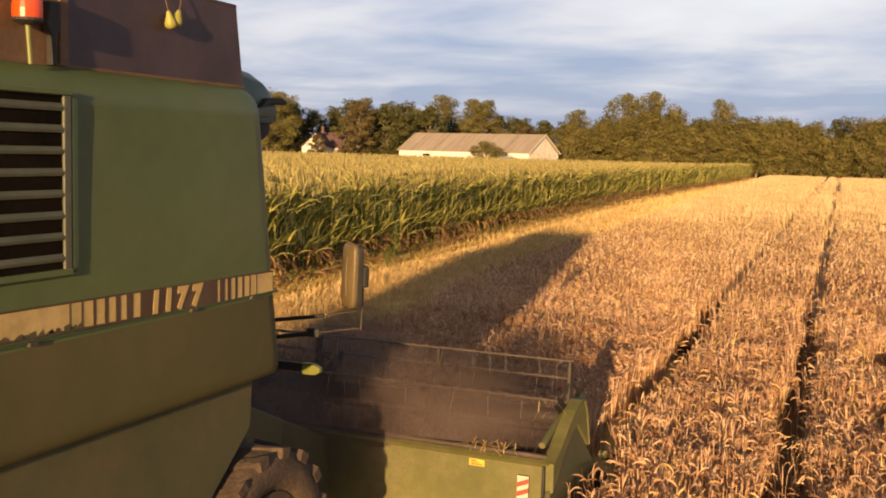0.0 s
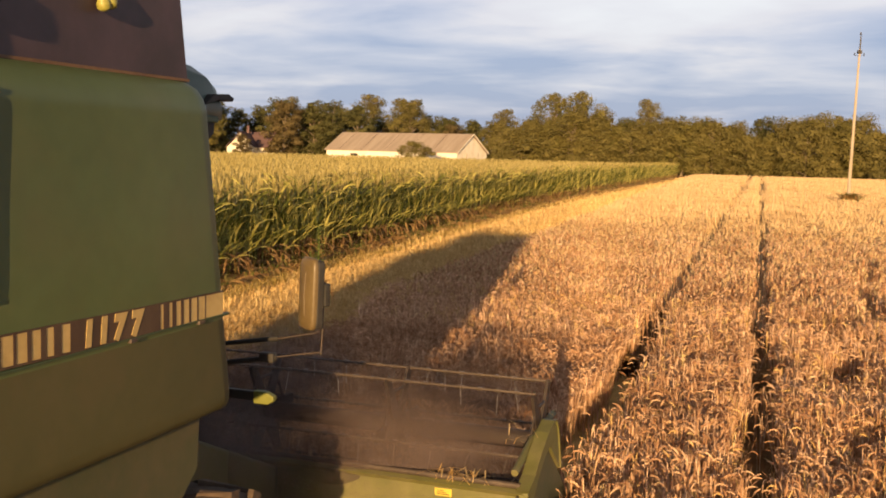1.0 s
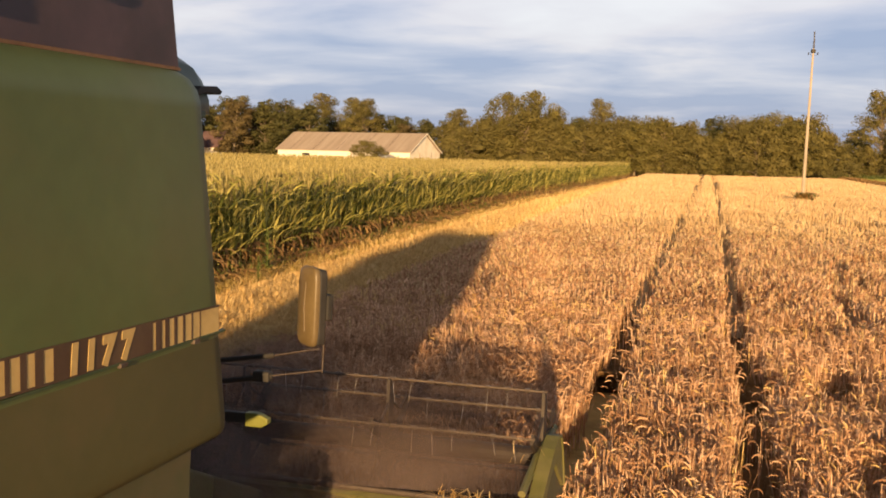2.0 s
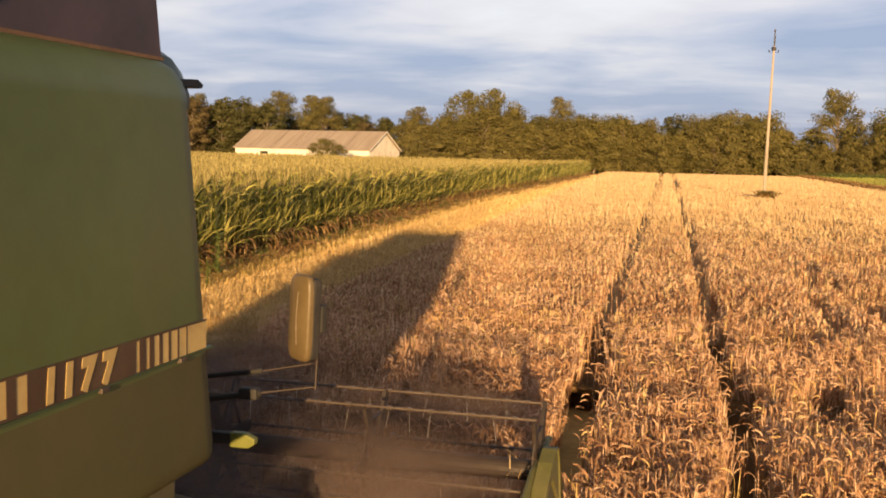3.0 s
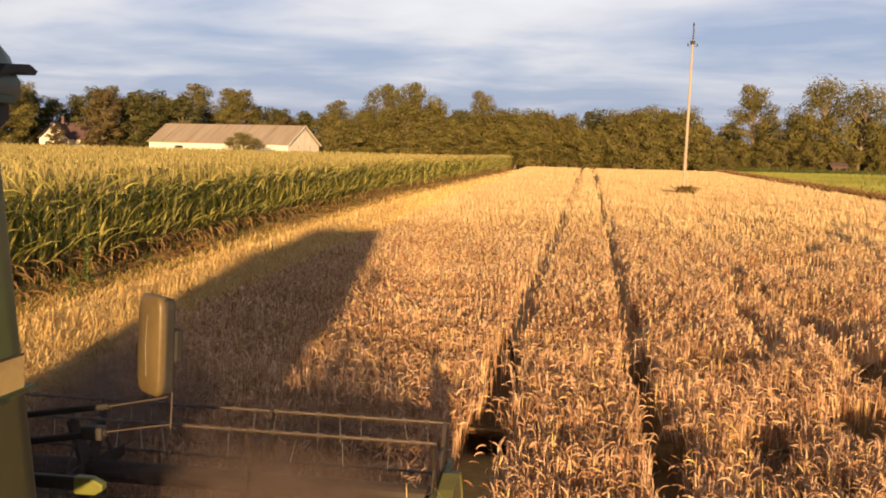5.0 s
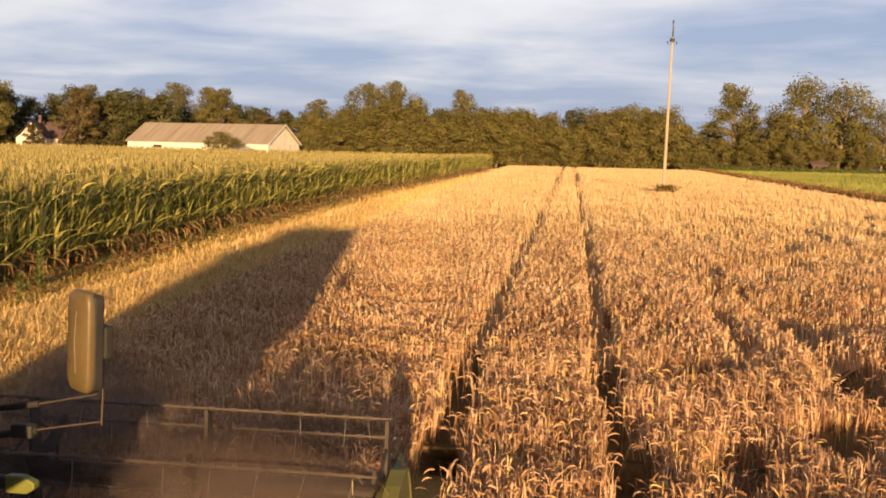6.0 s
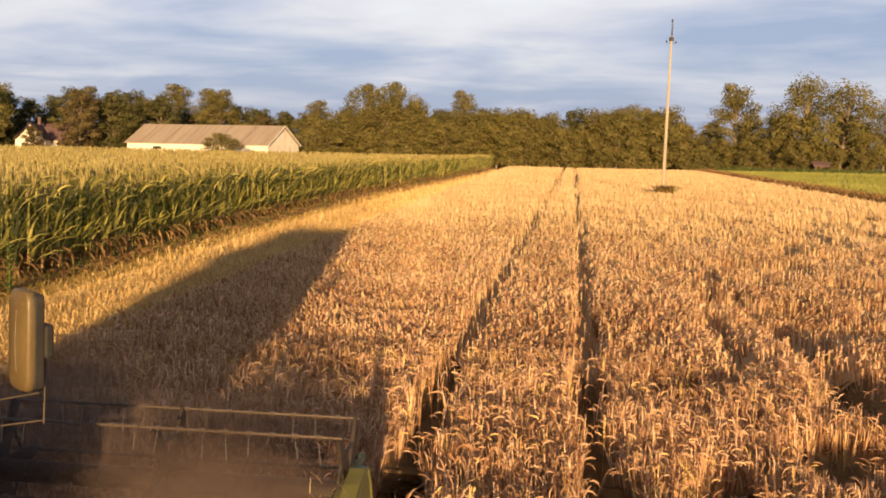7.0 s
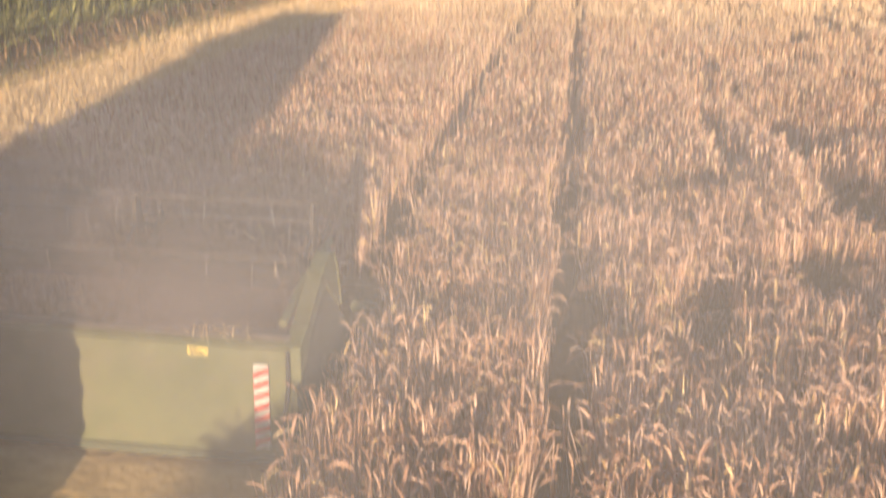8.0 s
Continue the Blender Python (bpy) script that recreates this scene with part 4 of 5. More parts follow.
M_SHELL = material("dusty_olive_shell", [(0.094, 0.067, 0.032), (0.116, 0.084, 0.04), (0.138, 0.102, 0.05)], 0.45, 5, 40)
M_RED = material("red_warning_stripe", [(0.42, 0.05, 0.03), (0.5, 0.07, 0.045)], 0.5, 4, 20)
M_WHITE = material("white_warning_stripe", [(0.46, 0.42, 0.36), (0.56, 0.52, 0.46)], 0.5, 4, 20)
M_PEAR = material("yellow_green_fruit", [(0.22, 0.21, 0.04), (0.29, 0.275, 0.06), (0.34, 0.32, 0.085)], 0.5, 12, 60)
M_DUST = material("harvest_dust", [(0.088, 0.068, 0.067), (0.108, 0.083, 0.081), (0.13, 0.101, 0.098)], 1.0, 1, 4, spec=0.0)


def hazy(name, colour, body, seed):
    """Airborne dust and the added veil: matt and mostly see-through, wispy, thinning out towards the rim of its puff.
    """
    m = bpy.data.materials.new(name)
    m.use_nodes = True
    n, l = nodes_of(m.node_tree)
    b = n["Principled BSDF"]
    b.inputs["Base Color"].default_value = (*colour, 1)
    b.inputs["Roughness"].default_value, b.inputs["Specular IOR Level"].default_value = 1.0, 0.0
    co = n.new("ShaderNodeTexCoord")
    flat = n.new("ShaderNodeVectorMath"); flat.operation = "MULTIPLY"; flat.inputs[1].default_value = (1, 0, 1)
    far = n.new("ShaderNodeVectorMath"); far.operation = "LENGTH"
    l.new(co.outputs["Object"], flat.inputs[0]); l.new(flat.outputs[0], far.inputs[0])
    rim = n.new("ShaderNodeMapRange"); rim.interpolation_type = "SMOOTHSTEP"
    rim.inputs["From Min"].default_value, rim.inputs["From Max"].default_value = 0.98, 0.15
    l.new(far.outputs["Value"], rim.inputs["Value"])
    shift = n.new("ShaderNodeVectorMath"); shift.operation = "ADD"; shift.inputs[1].default_value = (seed, 2 * seed, 0)
    wisp = n.new("ShaderNodeTexNoise")
    wisp.inputs["Scale"].default_value, wisp.inputs["Detail"].default_value, wisp.inputs["Distortion"].default_value = 1.7, 5.0, 0.6
    l.new(co.outputs["Object"], shift.inputs[0]); l.new(shift.outputs[0], wisp.inputs[0])
    thick = n.new("ShaderNodeMapRange")
    thick.inputs["From Min"].default_value, thick.inputs["From Max"].default_value = 0.3, 0.7
    thick.inputs["To Min"].default_value, thick.inputs["To Max"].default_value = body * 0.6, body * 1.3
    l.new(wisp.outputs["Fac"], thick.inputs["Value"])
    amount = n.new("ShaderNodeMath"); amount.operation = "MULTIPLY"
    l.new(rim.outputs[0], amount.inputs[0]); l.new(thick.outputs[0], amount.inputs[1])
    clear = n.new("ShaderNodeBsdfTransparent")
    mix = n.new("ShaderNodeMixShader")
    l.new(amount.outputs[0], mix.inputs[0]); l.new(clear.outputs[0], mix.inputs[1]); l.new(b.outputs[0], mix.inputs[2])
    l.new(mix.outputs[0], n["Material Output"].inputs["Surface"])
    return m



def glassy(name, colour, rough=0.05, metal=0.0, transmission=0.0, emission=0.0):
    m = bpy.data.materials.new(name)
    m.use_nodes = True
    b = m.node_tree.nodes["Principled BSDF"]
    b.inputs["Base Color"].default_value = (*colour, 1)
    b.inputs["Roughness"].default_value, b.inputs["Metallic"].default_value = rough, metal
    b.inputs["Transmission Weight"].default_value = transmission
    if emission:
        b.inputs["Emission Color"].default_value, b.inputs["Emission Strength"].default_value = (*colour, 1), emission
    return m


M_GLASS = glassy("tinted_cab_glass", (0.10, 0.13, 0.12), 0.04)
M_AMBER = glassy("amber_beacon_lens", (0.80, 0.10, 0.015), 0.15, 0, 0.3)

combine = tagged(new("combine_harvester"), "large old green combine harvester with cream stripe, cutting wheat", "combine harvester")


def front_edge(z):
    return 5.12 + (3.52 - z) * 0.146


def make_shell():
    """The bowed side shields, the lower body and the hood."""
    profile = [(1.12, 3.590), (1.26, 3.588), (1.33, 3.572), (1.385, 3.54), (1.42, 3.49), (1.435, 3.43), (1.432, 3.405), (1.438, 3.0), (1.440, 2.56), (1.440, 2.36), (1.444, 2.1), (1.445, 1.96), (1.44, 1.91), (1.42, 1.875), (1.36, 1.86), (1.12, 1.855)]
    for side in (1, -1):
        bm = bmesh.new()
        rings = []
        for k in range(12):
            ring = []
            for x, z in profile:
                f = front_edge(z)
                y, dx = {0: (-0.95, -0.5), 1: (-0.95, -0.02), 2: (-0.9, 0), 3: (0.8, 0), 4: (2.4, 0.0), 5: (3.62, 0.0), 6: (4.4, 0.004), 7: (f - 0.12, 0), 8: (f - 0.05, -0.006), 9: (f - 0.018, -0.022), 10: (f, -0.055), 11: (f, -0.4)}[k]
                ring.append(bm.verts.new((side * max(0.6, x + dx - (0.42 if side < 0 else 0)), y, z)))
            rings.append(ring)
        for a, b in zip(rings, rings[1:]):
            for k in range(len(profile) - 1):
                bm.faces.new((a[k], a[k + 1], b[k + 1], b[k]))
        bmesh.ops.recalc_face_normals(bm, faces=bm.faces[:])
        low = bm.copy()
        bmesh.ops.delete(bm, geom=[f for f in bm.faces if f.calc_center_median().z < 2.36], context="FACES")
        bmesh.ops.delete(low, geom=[f for f in low.faces if f.calc_center_median().z > 2.36], context="FACES")
        part("side_shield", bm, M_GREEN, combine, smooth=True)
        part("lower_shield", low, M_DUSTGREEN, combine, "lower side shield, green under brown dust", smooth=True)
    lower = [(-0.8, 1.85), (5.3, 1.85), (5.28, 1.52), (4.92, 1.22), (4.55, 0.85), (0.1, 0.85), (-0.8, 1.3)]
    part("lower_body", slab(lower, "x", -0.85, 1.27, 0.02), M_CAKED, combine)
    part("hood", box(-1.15, 1.15, -0.9, 5.0, 3.3, 3.575, 0.03), M_GREEN, combine)
    part("straw_hood", slab([(-0.9, 1.4), (-0.9, 3.2), (-1.5, 3.0), (-1.9, 1.9), (-1.7, 1.2)], "x", -1.1, 1.1, 0.05), M_GREEN, combine)
    part("front_wall", box(-1.2, 1.2, 4.7, 4.76, 1.86, 3.5), M_GREEN_DARK, combine)


def make_grille():
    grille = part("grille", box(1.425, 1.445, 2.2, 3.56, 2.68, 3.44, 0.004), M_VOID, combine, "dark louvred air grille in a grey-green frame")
    for k in range(8):
        z = 2.73 + 0.094 * k
        part("louvre", slab([(1.441, z - 0.004), (1.455, z - 0.012), (1.460, z + 0.004), (1.447, z + 0.024)], "y", 2.22, 3.515, 0.002), M_LOUVRE, grille)
    part("grille_post", box(1.441, 1.459, 3.515, 3.56, 2.67, 3.45, 0.006), M_LOUVRE, grille)
    part("grille_rail", box(1.441, 1.466, 2.2, 3.56, 3.445, 3.47, 0.005), M_GREEN, grille)
    part("grille_rail", box(1.441, 1.466, 2.2, 3.56, 2.655, 2.685, 0.005), M_GREEN, grille)
    part("grille_trim", slab([(3.565, 3.44), (3.59, 3.44), (3.605, 3.40), (3.605, 2.72), (3.59, 2.665), (3.565, 2.665)], "x", 1.436, 1.458, 0.006), M_GREEN_DARK, grille)


def lettering(text, size, mat, parent, m, name="model_number", shear=0.0, spread=1.0):
    cu = bpy.data.curves.new(name, "FONT")
    cu.body, cu.size, cu.extrude, cu.offset = text, size, 0.0012, 0.0115
    cu.shear, cu.space_character = shear, spread
    tmp = bpy.data.objects.new("lettering_tmp", cu)
    scene.collection.objects.link(tmp)
    bpy.context.view_layer.update()
    me = bpy.data.meshes.new_from_object(tmp.evaluated_get(bpy.context.evaluated_depsgraph_get()))
    bpy.data.objects.remove(tmp)
    me.materials.clear(); me.materials.append(mat)
    ob = new(name, me)
    ob.parent, ob.matrix_basis = parent, m
    return ob


def make_stripe():
    x = 1.4415
    rise = lambda y: 2.535 - 0.012 * (y - 3.16)   # the band drops slightly towards the front
    def bar(y0, y1, lo, hi, mat, parent, name, dx):
        o = [(y0, rise(y0) - 0.128 + lo), (y1, rise(y1) - 0.128 + lo), (y1, rise(y1) - 0.128 + hi), (y0, rise(y0) - 0.128 + hi)]
        return part(name, slab(o, "x", x - 0.003, x + dx), mat, parent)
    stripe = bar(-0.8, 5.225, 0.0, 0.128, M_CREAM, combine, "stripe", 0.004)
    tagged(stripe, "worn cream decal stripe with dark bars")
    for lo, hi in ((-0.006, 0.004), (0.122, 0.130)):
        bar(-0.8, 5.225, lo, hi, M_BROWN, stripe, "stripe_edge", 0.006)
    bar(4.03, 4.665, 0.004, 0.122, M_BROWN, stripe, "number_plate_ground", 0.006)
    widths = [0.006, 0.010, 0.017, 0.024, 0.033, 0.046]
    y = 3.55
    for k, w in enumerate(widths):
        bar(y, y + w, 0.004, 0.122, M_BROWN, stripe, "dark_bar", 0.006)
        y += 0.076
    y = 4.69
    for k, w in enumerate(reversed(widths)):
        bar(y, y + w, 0.004, 0.122, M_BROWN, stripe, "dark_bar", 0.006)
        y += 0.072
    # torn patches where the decal has peeled
    r = np.random.default_rng(9)
    y0 = 2.7
    for k in range(22):
        y0 += r.uniform(0.02, 0.055)
        if y0 > 3.6:
            break
        w = r.uniform(0.02, 0.07)
        o = [(y0, rise(y0) - 0.124), (y0 + w, rise(y0) - 0.124), (y0 + w * r.uniform(0.4, 1.0), rise(y0) - 0.124 + r.uniform(0.006, 0.03)), (y0 + w * r.uniform(0.0, 0.4), rise(y0) - 0.124 + r.uniform(0.004, 0.02))]
        part("peeled_patch", slab(o, "x", x, x + 0.0055), M_CAKED, stripe)
    for c, y in (("1", 4.105), ("1", 4.205), ("7", 4.315), ("7", 4.44)):
        lettering(c, 0.142, M_CREAM, stripe, pose(x + 0.008, y, rise(y) - 0.114, 90, 0, 90), "digit", 0.1)
    ledge = part("ledge", slab([(1.430, 2.392), (1.452, 2.39), (1.452, 2.380), (1.430, 2.376)], "y", -0.8, 5.28), M_GREEN_DARK, combine)
    for y in (4.42, 4.98, 3.3):
        part("latch", box(1.44, 1.462, y, y + 0.05, 2.368, 2.388, 0.004), M_DUSTY, ledge)


def make_tank():
    tank = part("grain_tank", box(-0.89, 1.25, 2.2, 5.0, 3.57, 3.66), M_MAROON, combine, "dark brown grain tank extension boards")
    def rake(y0, y1, z1, a, b):
        return slab([(y0, 3.585), (y1, 3.585), (y1 - 0.075 * (y1 > 5), z1), (y0, z1)], "x", a, b, 0.004)
    for s in (1, -1):
        a, b = (1.27, 1.295) if s > 0 else (-0.925, -0.90)
        part("tank_board", rake(3.71, 5.125, 4.03, a, b), M_MAROON, tank)
        # rear board in lighter brown: the beacon's light is put into its colour
        part("tank_board", rake(2.2, 3.66, 4.06, a - 0.004 * s, b - 0.004 * s), M_RUST_LIT, tank)
        part("tank_post", box(min(a, b) - 0.004, max(a, b) + 0.012, 3.66, 3.71, 3.585, 4.08, 0.004), M_RUST_LIT, tank)
        part("tank_edge", rod([((a + b) / 2, 2.2, 4.05), ((a + b) / 2, 5.05, 4.035)], 0.014), M_MAROON, tank)
        part("tank_foot", box(min(a, b), max(a, b) + 0.006 * s, 2.2, 5.13, 3.58, 3.594), M_RUST_LIT, tank)
    part("tank_board", slab([(5.1, 3.585), (5.125, 3.585), (5.05, 4.03), (5.025, 4.03)], "x", -0.90, 1.27), M_MAROON, tank)
    part("tank_board", box(-0.90, 1.27, 2.2, 2.225, 3.585, 4.05), M_MAROON, tank)


def make_beacon():
    beacon = part("beacon", rod([(1.385, 3.40, 3.57), (1.375, 3.395, 3.74)], 0.010), M_LIME, combine, "amber warning beacon on a short yellow stem")
    part("beacon_base", rod([(1.375, 3.395, 3.735), (1.375, 3.395, 3.75), (1.375, 3.395, 3.762)], [0.035, 0.064, 0.064], 16), M_BLACK, beacon)
    part("beacon_lens", rod([(1.375, 3.395, 3.762), (1.375, 3.395, 3.80), (1.375, 3.395, 3.88), (1.375, 3.395, 3.90)], [0.062, 0.064, 0.058, 0.035], 20), M_AMBER, beacon)
    part("beacon_bracket", slab([(3.575, 3.58), (3.605, 3.58), (3.60, 3.70), (3.63, 3.74), (3.625, 3.86), (3.56, 3.86), (3.545, 3.76), (3.575, 3.70)], "x", 1.30, 1.34, 0.006), M_BLACK, beacon)
    part("beacon_reflector", rod([(1.375, 3.395, 3.77), (1.375, 3.395, 3.86)], 0.018, 10), M_WHITE, beacon)


def make_cab():
    cab = part("cab", box(-0.54, 0.54, 4.78, 6.1, 1.72, 1.9, 0.02), M_GREEN_DARK, combine, "driver's cab with blue-green roof and tinted glass")
    for sx in (-0.5, 0.5):
        for y in (4.85, 6.05):
            part("cab_post", box(sx - 0.03, sx + 0.03, y - 0.03, y + 0.03, 1.9, 3.42, 0.008), M_BLACK, cab)
        part("side_glass", box(sx - 0.006, sx + 0.006, 4.9, 6.0, 1.92, 3.4), M_GLASS, cab)
    part("front_glass", box(-0.46, 0.46, 6.05, 6.062, 1.92, 3.4), M_GLASS, cab)
    part("rear_wall", box(-0.5, 0.5, 4.8, 4.84, 1.9, 3.42), M_GREEN_DARK, cab)
    roof = bmesh.new()
    rings = []
    for x, lift in ((-0.87, -0.16), (-0.84, -0.02), (-0.73, 0.05), (0, 0.09), (0.73, 0.05), (0.84, -0.02), (0.87, -0.16)):
        rings.append([roof.verts.new((x, y, z)) for y, z in ((4.85, 3.42), (4.85, 3.68 + lift * 0.9), (5.75, 3.72 + lift), (6.03, 3.69 + lift), (6.13, 3.62 + lift * 0.6), (6.16, 3.5), (6.16, 3.42))])
    for a, b in zip(rings, rings[1:]):
        for k in range(len(a)):
            roof.faces.new((a[k], a[(k + 1) % len(a)], b[(k + 1) % len(a)], b[k]))
    roof.faces.new(rings[0]); roof.faces.new(rings[-1][::-1])
    bmesh.ops.recalc_face_normals(roof, faces=roof.faces[:])
    part("roof", roof, M_TEAL, cab, smooth=True)
    part("visor", slab([(5.90, 3.50), (6.06, 3.535), (6.22, 3.535), (6.24, 3.555), (6.18, 3.58), (6.0, 3.57)], "x", -0.91, 0.91, 0.006), M_BLACK, cab)
    for x in (0.66, -0.66):
        lamp = part("work_lamp", slab([(6.05, 3.30), (6.13, 3.29), (6.21, 3.34), (6.21, 3.44), (6.09, 3.48)], "x", x + 0.05 * (x > 0) - 0.07, x + 0.05 * (x > 0) + 0.08, 0.012), M_BLACK, cab)
    part("roof_gutter", slab([(4.87, 3.40), (6.10, 3.40), (6.10, 3.44), (4.87, 3.44)], "x", -0.885, 0.885, 0.008), M_GREEN_DARK, cab)
    part("seat", box(-0.25, 0.25, 5.1, 5.6, 1.9, 2.35, 0.06), M_BLACK, cab)
    part("steering_column", rod([(0, 5.95, 1.9), (0, 5.85, 2.5)], 0.03), M_BLACK, cab)


def make_mirror():
    # a dished shell, ridged down its middle, with a dark rim and bracket
    bm = bmesh.new()
    rings = []
    for grow, y in ((0.90, -0.040), (0.97, -0.034), (1.0, -0.02), (0.98, 0.0)):
        ring = []
        for k in range(24):
            a = 2 * math.pi * k / 24
            c, d = math.cos(a), math.sin(a)
            ring.append(bm.verts.new((0.085 * grow * math.copysign(abs(c) ** 0.45, c), y, 0.215 * grow * math.copysign(abs(d) ** 0.28, d))))
        rings.append(ring)
    for p, q in zip(rings, rings[1:]):
        for k in range(24):
            bm.faces.new((p[k], p[(k + 1) % 24], q[(k + 1) % 24], q[k]))
    hub = bm.verts.new((0.0, -0.047, 0.0))
    up, down = bm.verts.new((0.0, -0.046, 0.15)), bm.verts.new((0.0, -0.046, -0.15))
    for k in range(24):
        a = 2 * math.pi * (k + 0.5) / 24
        tip = up if math.sin(a) > 0.75 else down if math.sin(a) < -0.75 else hub
        bm.faces.new((rings[0][k], tip, rings[0][(k + 1) % 24]))
    bmesh.ops.holes_fill(bm, edges=bm.edges[:], sides=8)
    bmesh.ops.recalc_face_normals(bm, faces=bm.faces[:])
    mirror = part("wing_mirror", bm, M_SHELL, combine, "long dusty olive wing mirror on rusty rods", smooth=True)
    part("mirror_rim", slab([(-0.078, -0.2), (0.078, -0.2), (0.086, -0.17), (0.086, 0.17), (0.078, 0.2), (-0.078, 0.2), (-0.086, 0.17), (-0.086, -0.17)], "y", -0.015, 0.035, 0.01), M_BLACK, mirror)
    # bright thread that paints in a highlight along the mirror's ridge
    part("mirror_highlight", rod([(0.004, -0.0475, -0.13), (-0.003, -0.050, 0.0), (0.003, -0.0475, 0.13)], 0.002, 6), M_BRIGHT, mirror)
    part("mirror_clamp", box(0.02, 0.09, 0.03, 0.075, -0.07, 0.07, 0.012), M_BLACK, mirror)
    mirror.matrix_basis = pose(1.605, 5.94, 2.42, 0, 3, -33)
    arm = part("mirror_arm", rod([(0.46, 5.98, 1.98), (0.9, 5.99, 2.05), (1.36, 6.0, 2.125)], 0.014), M_BLACK, combine, "thin dark mirror arm")
    part("arm_rod", rod([(1.35, 6.0, 2.122), (1.5, 6.0, 2.155), (1.63, 5.99, 2.185)], 0.004), M_DUSTY, arm)
    part("arm_rod", rod([(1.64, 6.0, 2.05), (1.65, 6.0, 2.25), (1.66, 5.99, 2.42)], 0.004), M_DUSTY, arm)
    arm = part("mirror_arm", rod([(0.46, 5.98, 1.86), (0.9, 5.99, 1.93), (1.35, 6.0, 2.01)], 0.016), M_BLACK, combine, "dark mirror arm with a clamp")
    part("arm_clamp", box(1.24, 1.34, 5.97, 6.03, 1.975, 2.035, 0.012), M_BLACK, arm)
    part("arm_rod", rod([(1.34, 6.0, 2.01), (1.5, 6.0, 2.04), (1.64, 6.0, 2.065)], 0.004), M_DUSTY, arm)
    side = part("side_marker", box(0.50, 1.13, 6.13, 6.17, 1.69, 1.75, 0.008), M_BLACK, combine)
    part("marker_plate", slab([(1.12, 1.675), (1.22, 1.675), (1.26, 1.70), (1.26, 1.73), (1.20, 1.755), (1.12, 1.755)], "y", 6.125, 6.175, 0.008), M_LIME, side)


def make_wheel(name, x, y, r, w, mirror_side):
    """A lugged tyre on a dished rim; it turns about its own axle."""
    hub = bmesh.new()
    rod([(-w * 0.42, 0, 0), (-w * 0.3, 0, 0), (0, 0, 0), (w * 0.3, 0, 0), (w * 0.42, 0, 0)], [r * 0.56, r * 0.54, r * 0.2, r * 0.54, r * 0.56], 28, hub)
    rod([(-w * 0.35, 0, 0), (w * 0.35, 0, 0)], r * 0.17, 16, hub)
    wheel = part(name, hub, M_TYRE, combine, "lugged tractor tyre on a dusty rim")
    tyre = bmesh.new()
    prof = [(-0.40, 0.56), (-0.5, 0.68), (-0.5, 0.82), (-0.44, 0.93), (-0.25, 0.955), (0.25, 0.955), (0.44, 0.93), (0.5, 0.82), (0.5, 0.68), (0.40, 0.56)]
    n = 36
    rings = [[tyre.verts.new((a * w, b * r * math.cos(2 * math.pi * k / n), b * r * math.sin(2 * math.pi * k / n))) for a, b in prof] for k in range(n)]
    for k in range(n):
        p, q = rings[k], rings[(k + 1) % n]
        for j in range(len(prof)):
            tyre.faces.new((p[j], p[(j + 1) % len(prof)], q[(j + 1) % len(prof)], q[j]))
    bmesh.ops.recalc_face_normals(tyre, faces=tyre.faces[:])
    tyre_ob = part("tyre", tyre, M_TYRE, wheel, smooth=True)
    lug = bmesh.new()
    for k in range(16):
        for s in (1, -1):
            a0 = 2 * math.pi * (k + (0.5 if s > 0 else 0)) / 16
            own = bmesh.new()
            cs = []
            for lo in (0.90, 1.0):
                for u, da in ((0.02, 0.24), (0.02, 0.36), (0.5, -0.05), (0.5, 0.09)):
                    a, rr = a0 + da, r * (lo if u < 0.3 else lo - 0.03)
                    cs.append(own.verts.new((s * u * w, rr * math.cos(a), rr * math.sin(a))))
            for q in ((0, 1, 3, 2), (4, 6, 7, 5), (0, 4, 5, 1), (2, 3, 7, 6), (0, 2, 6, 4), (1, 5, 7, 3)):
                own.faces.new([cs[i] for i in q])
            bmesh.ops.recalc_face_normals(own, faces=own.faces[:])
            merge(lug, own)
    part("tread", lug, M_TYRE, wheel)
    wheel.matrix_basis = pose(x, y, r)
    return wheel, x, y, r


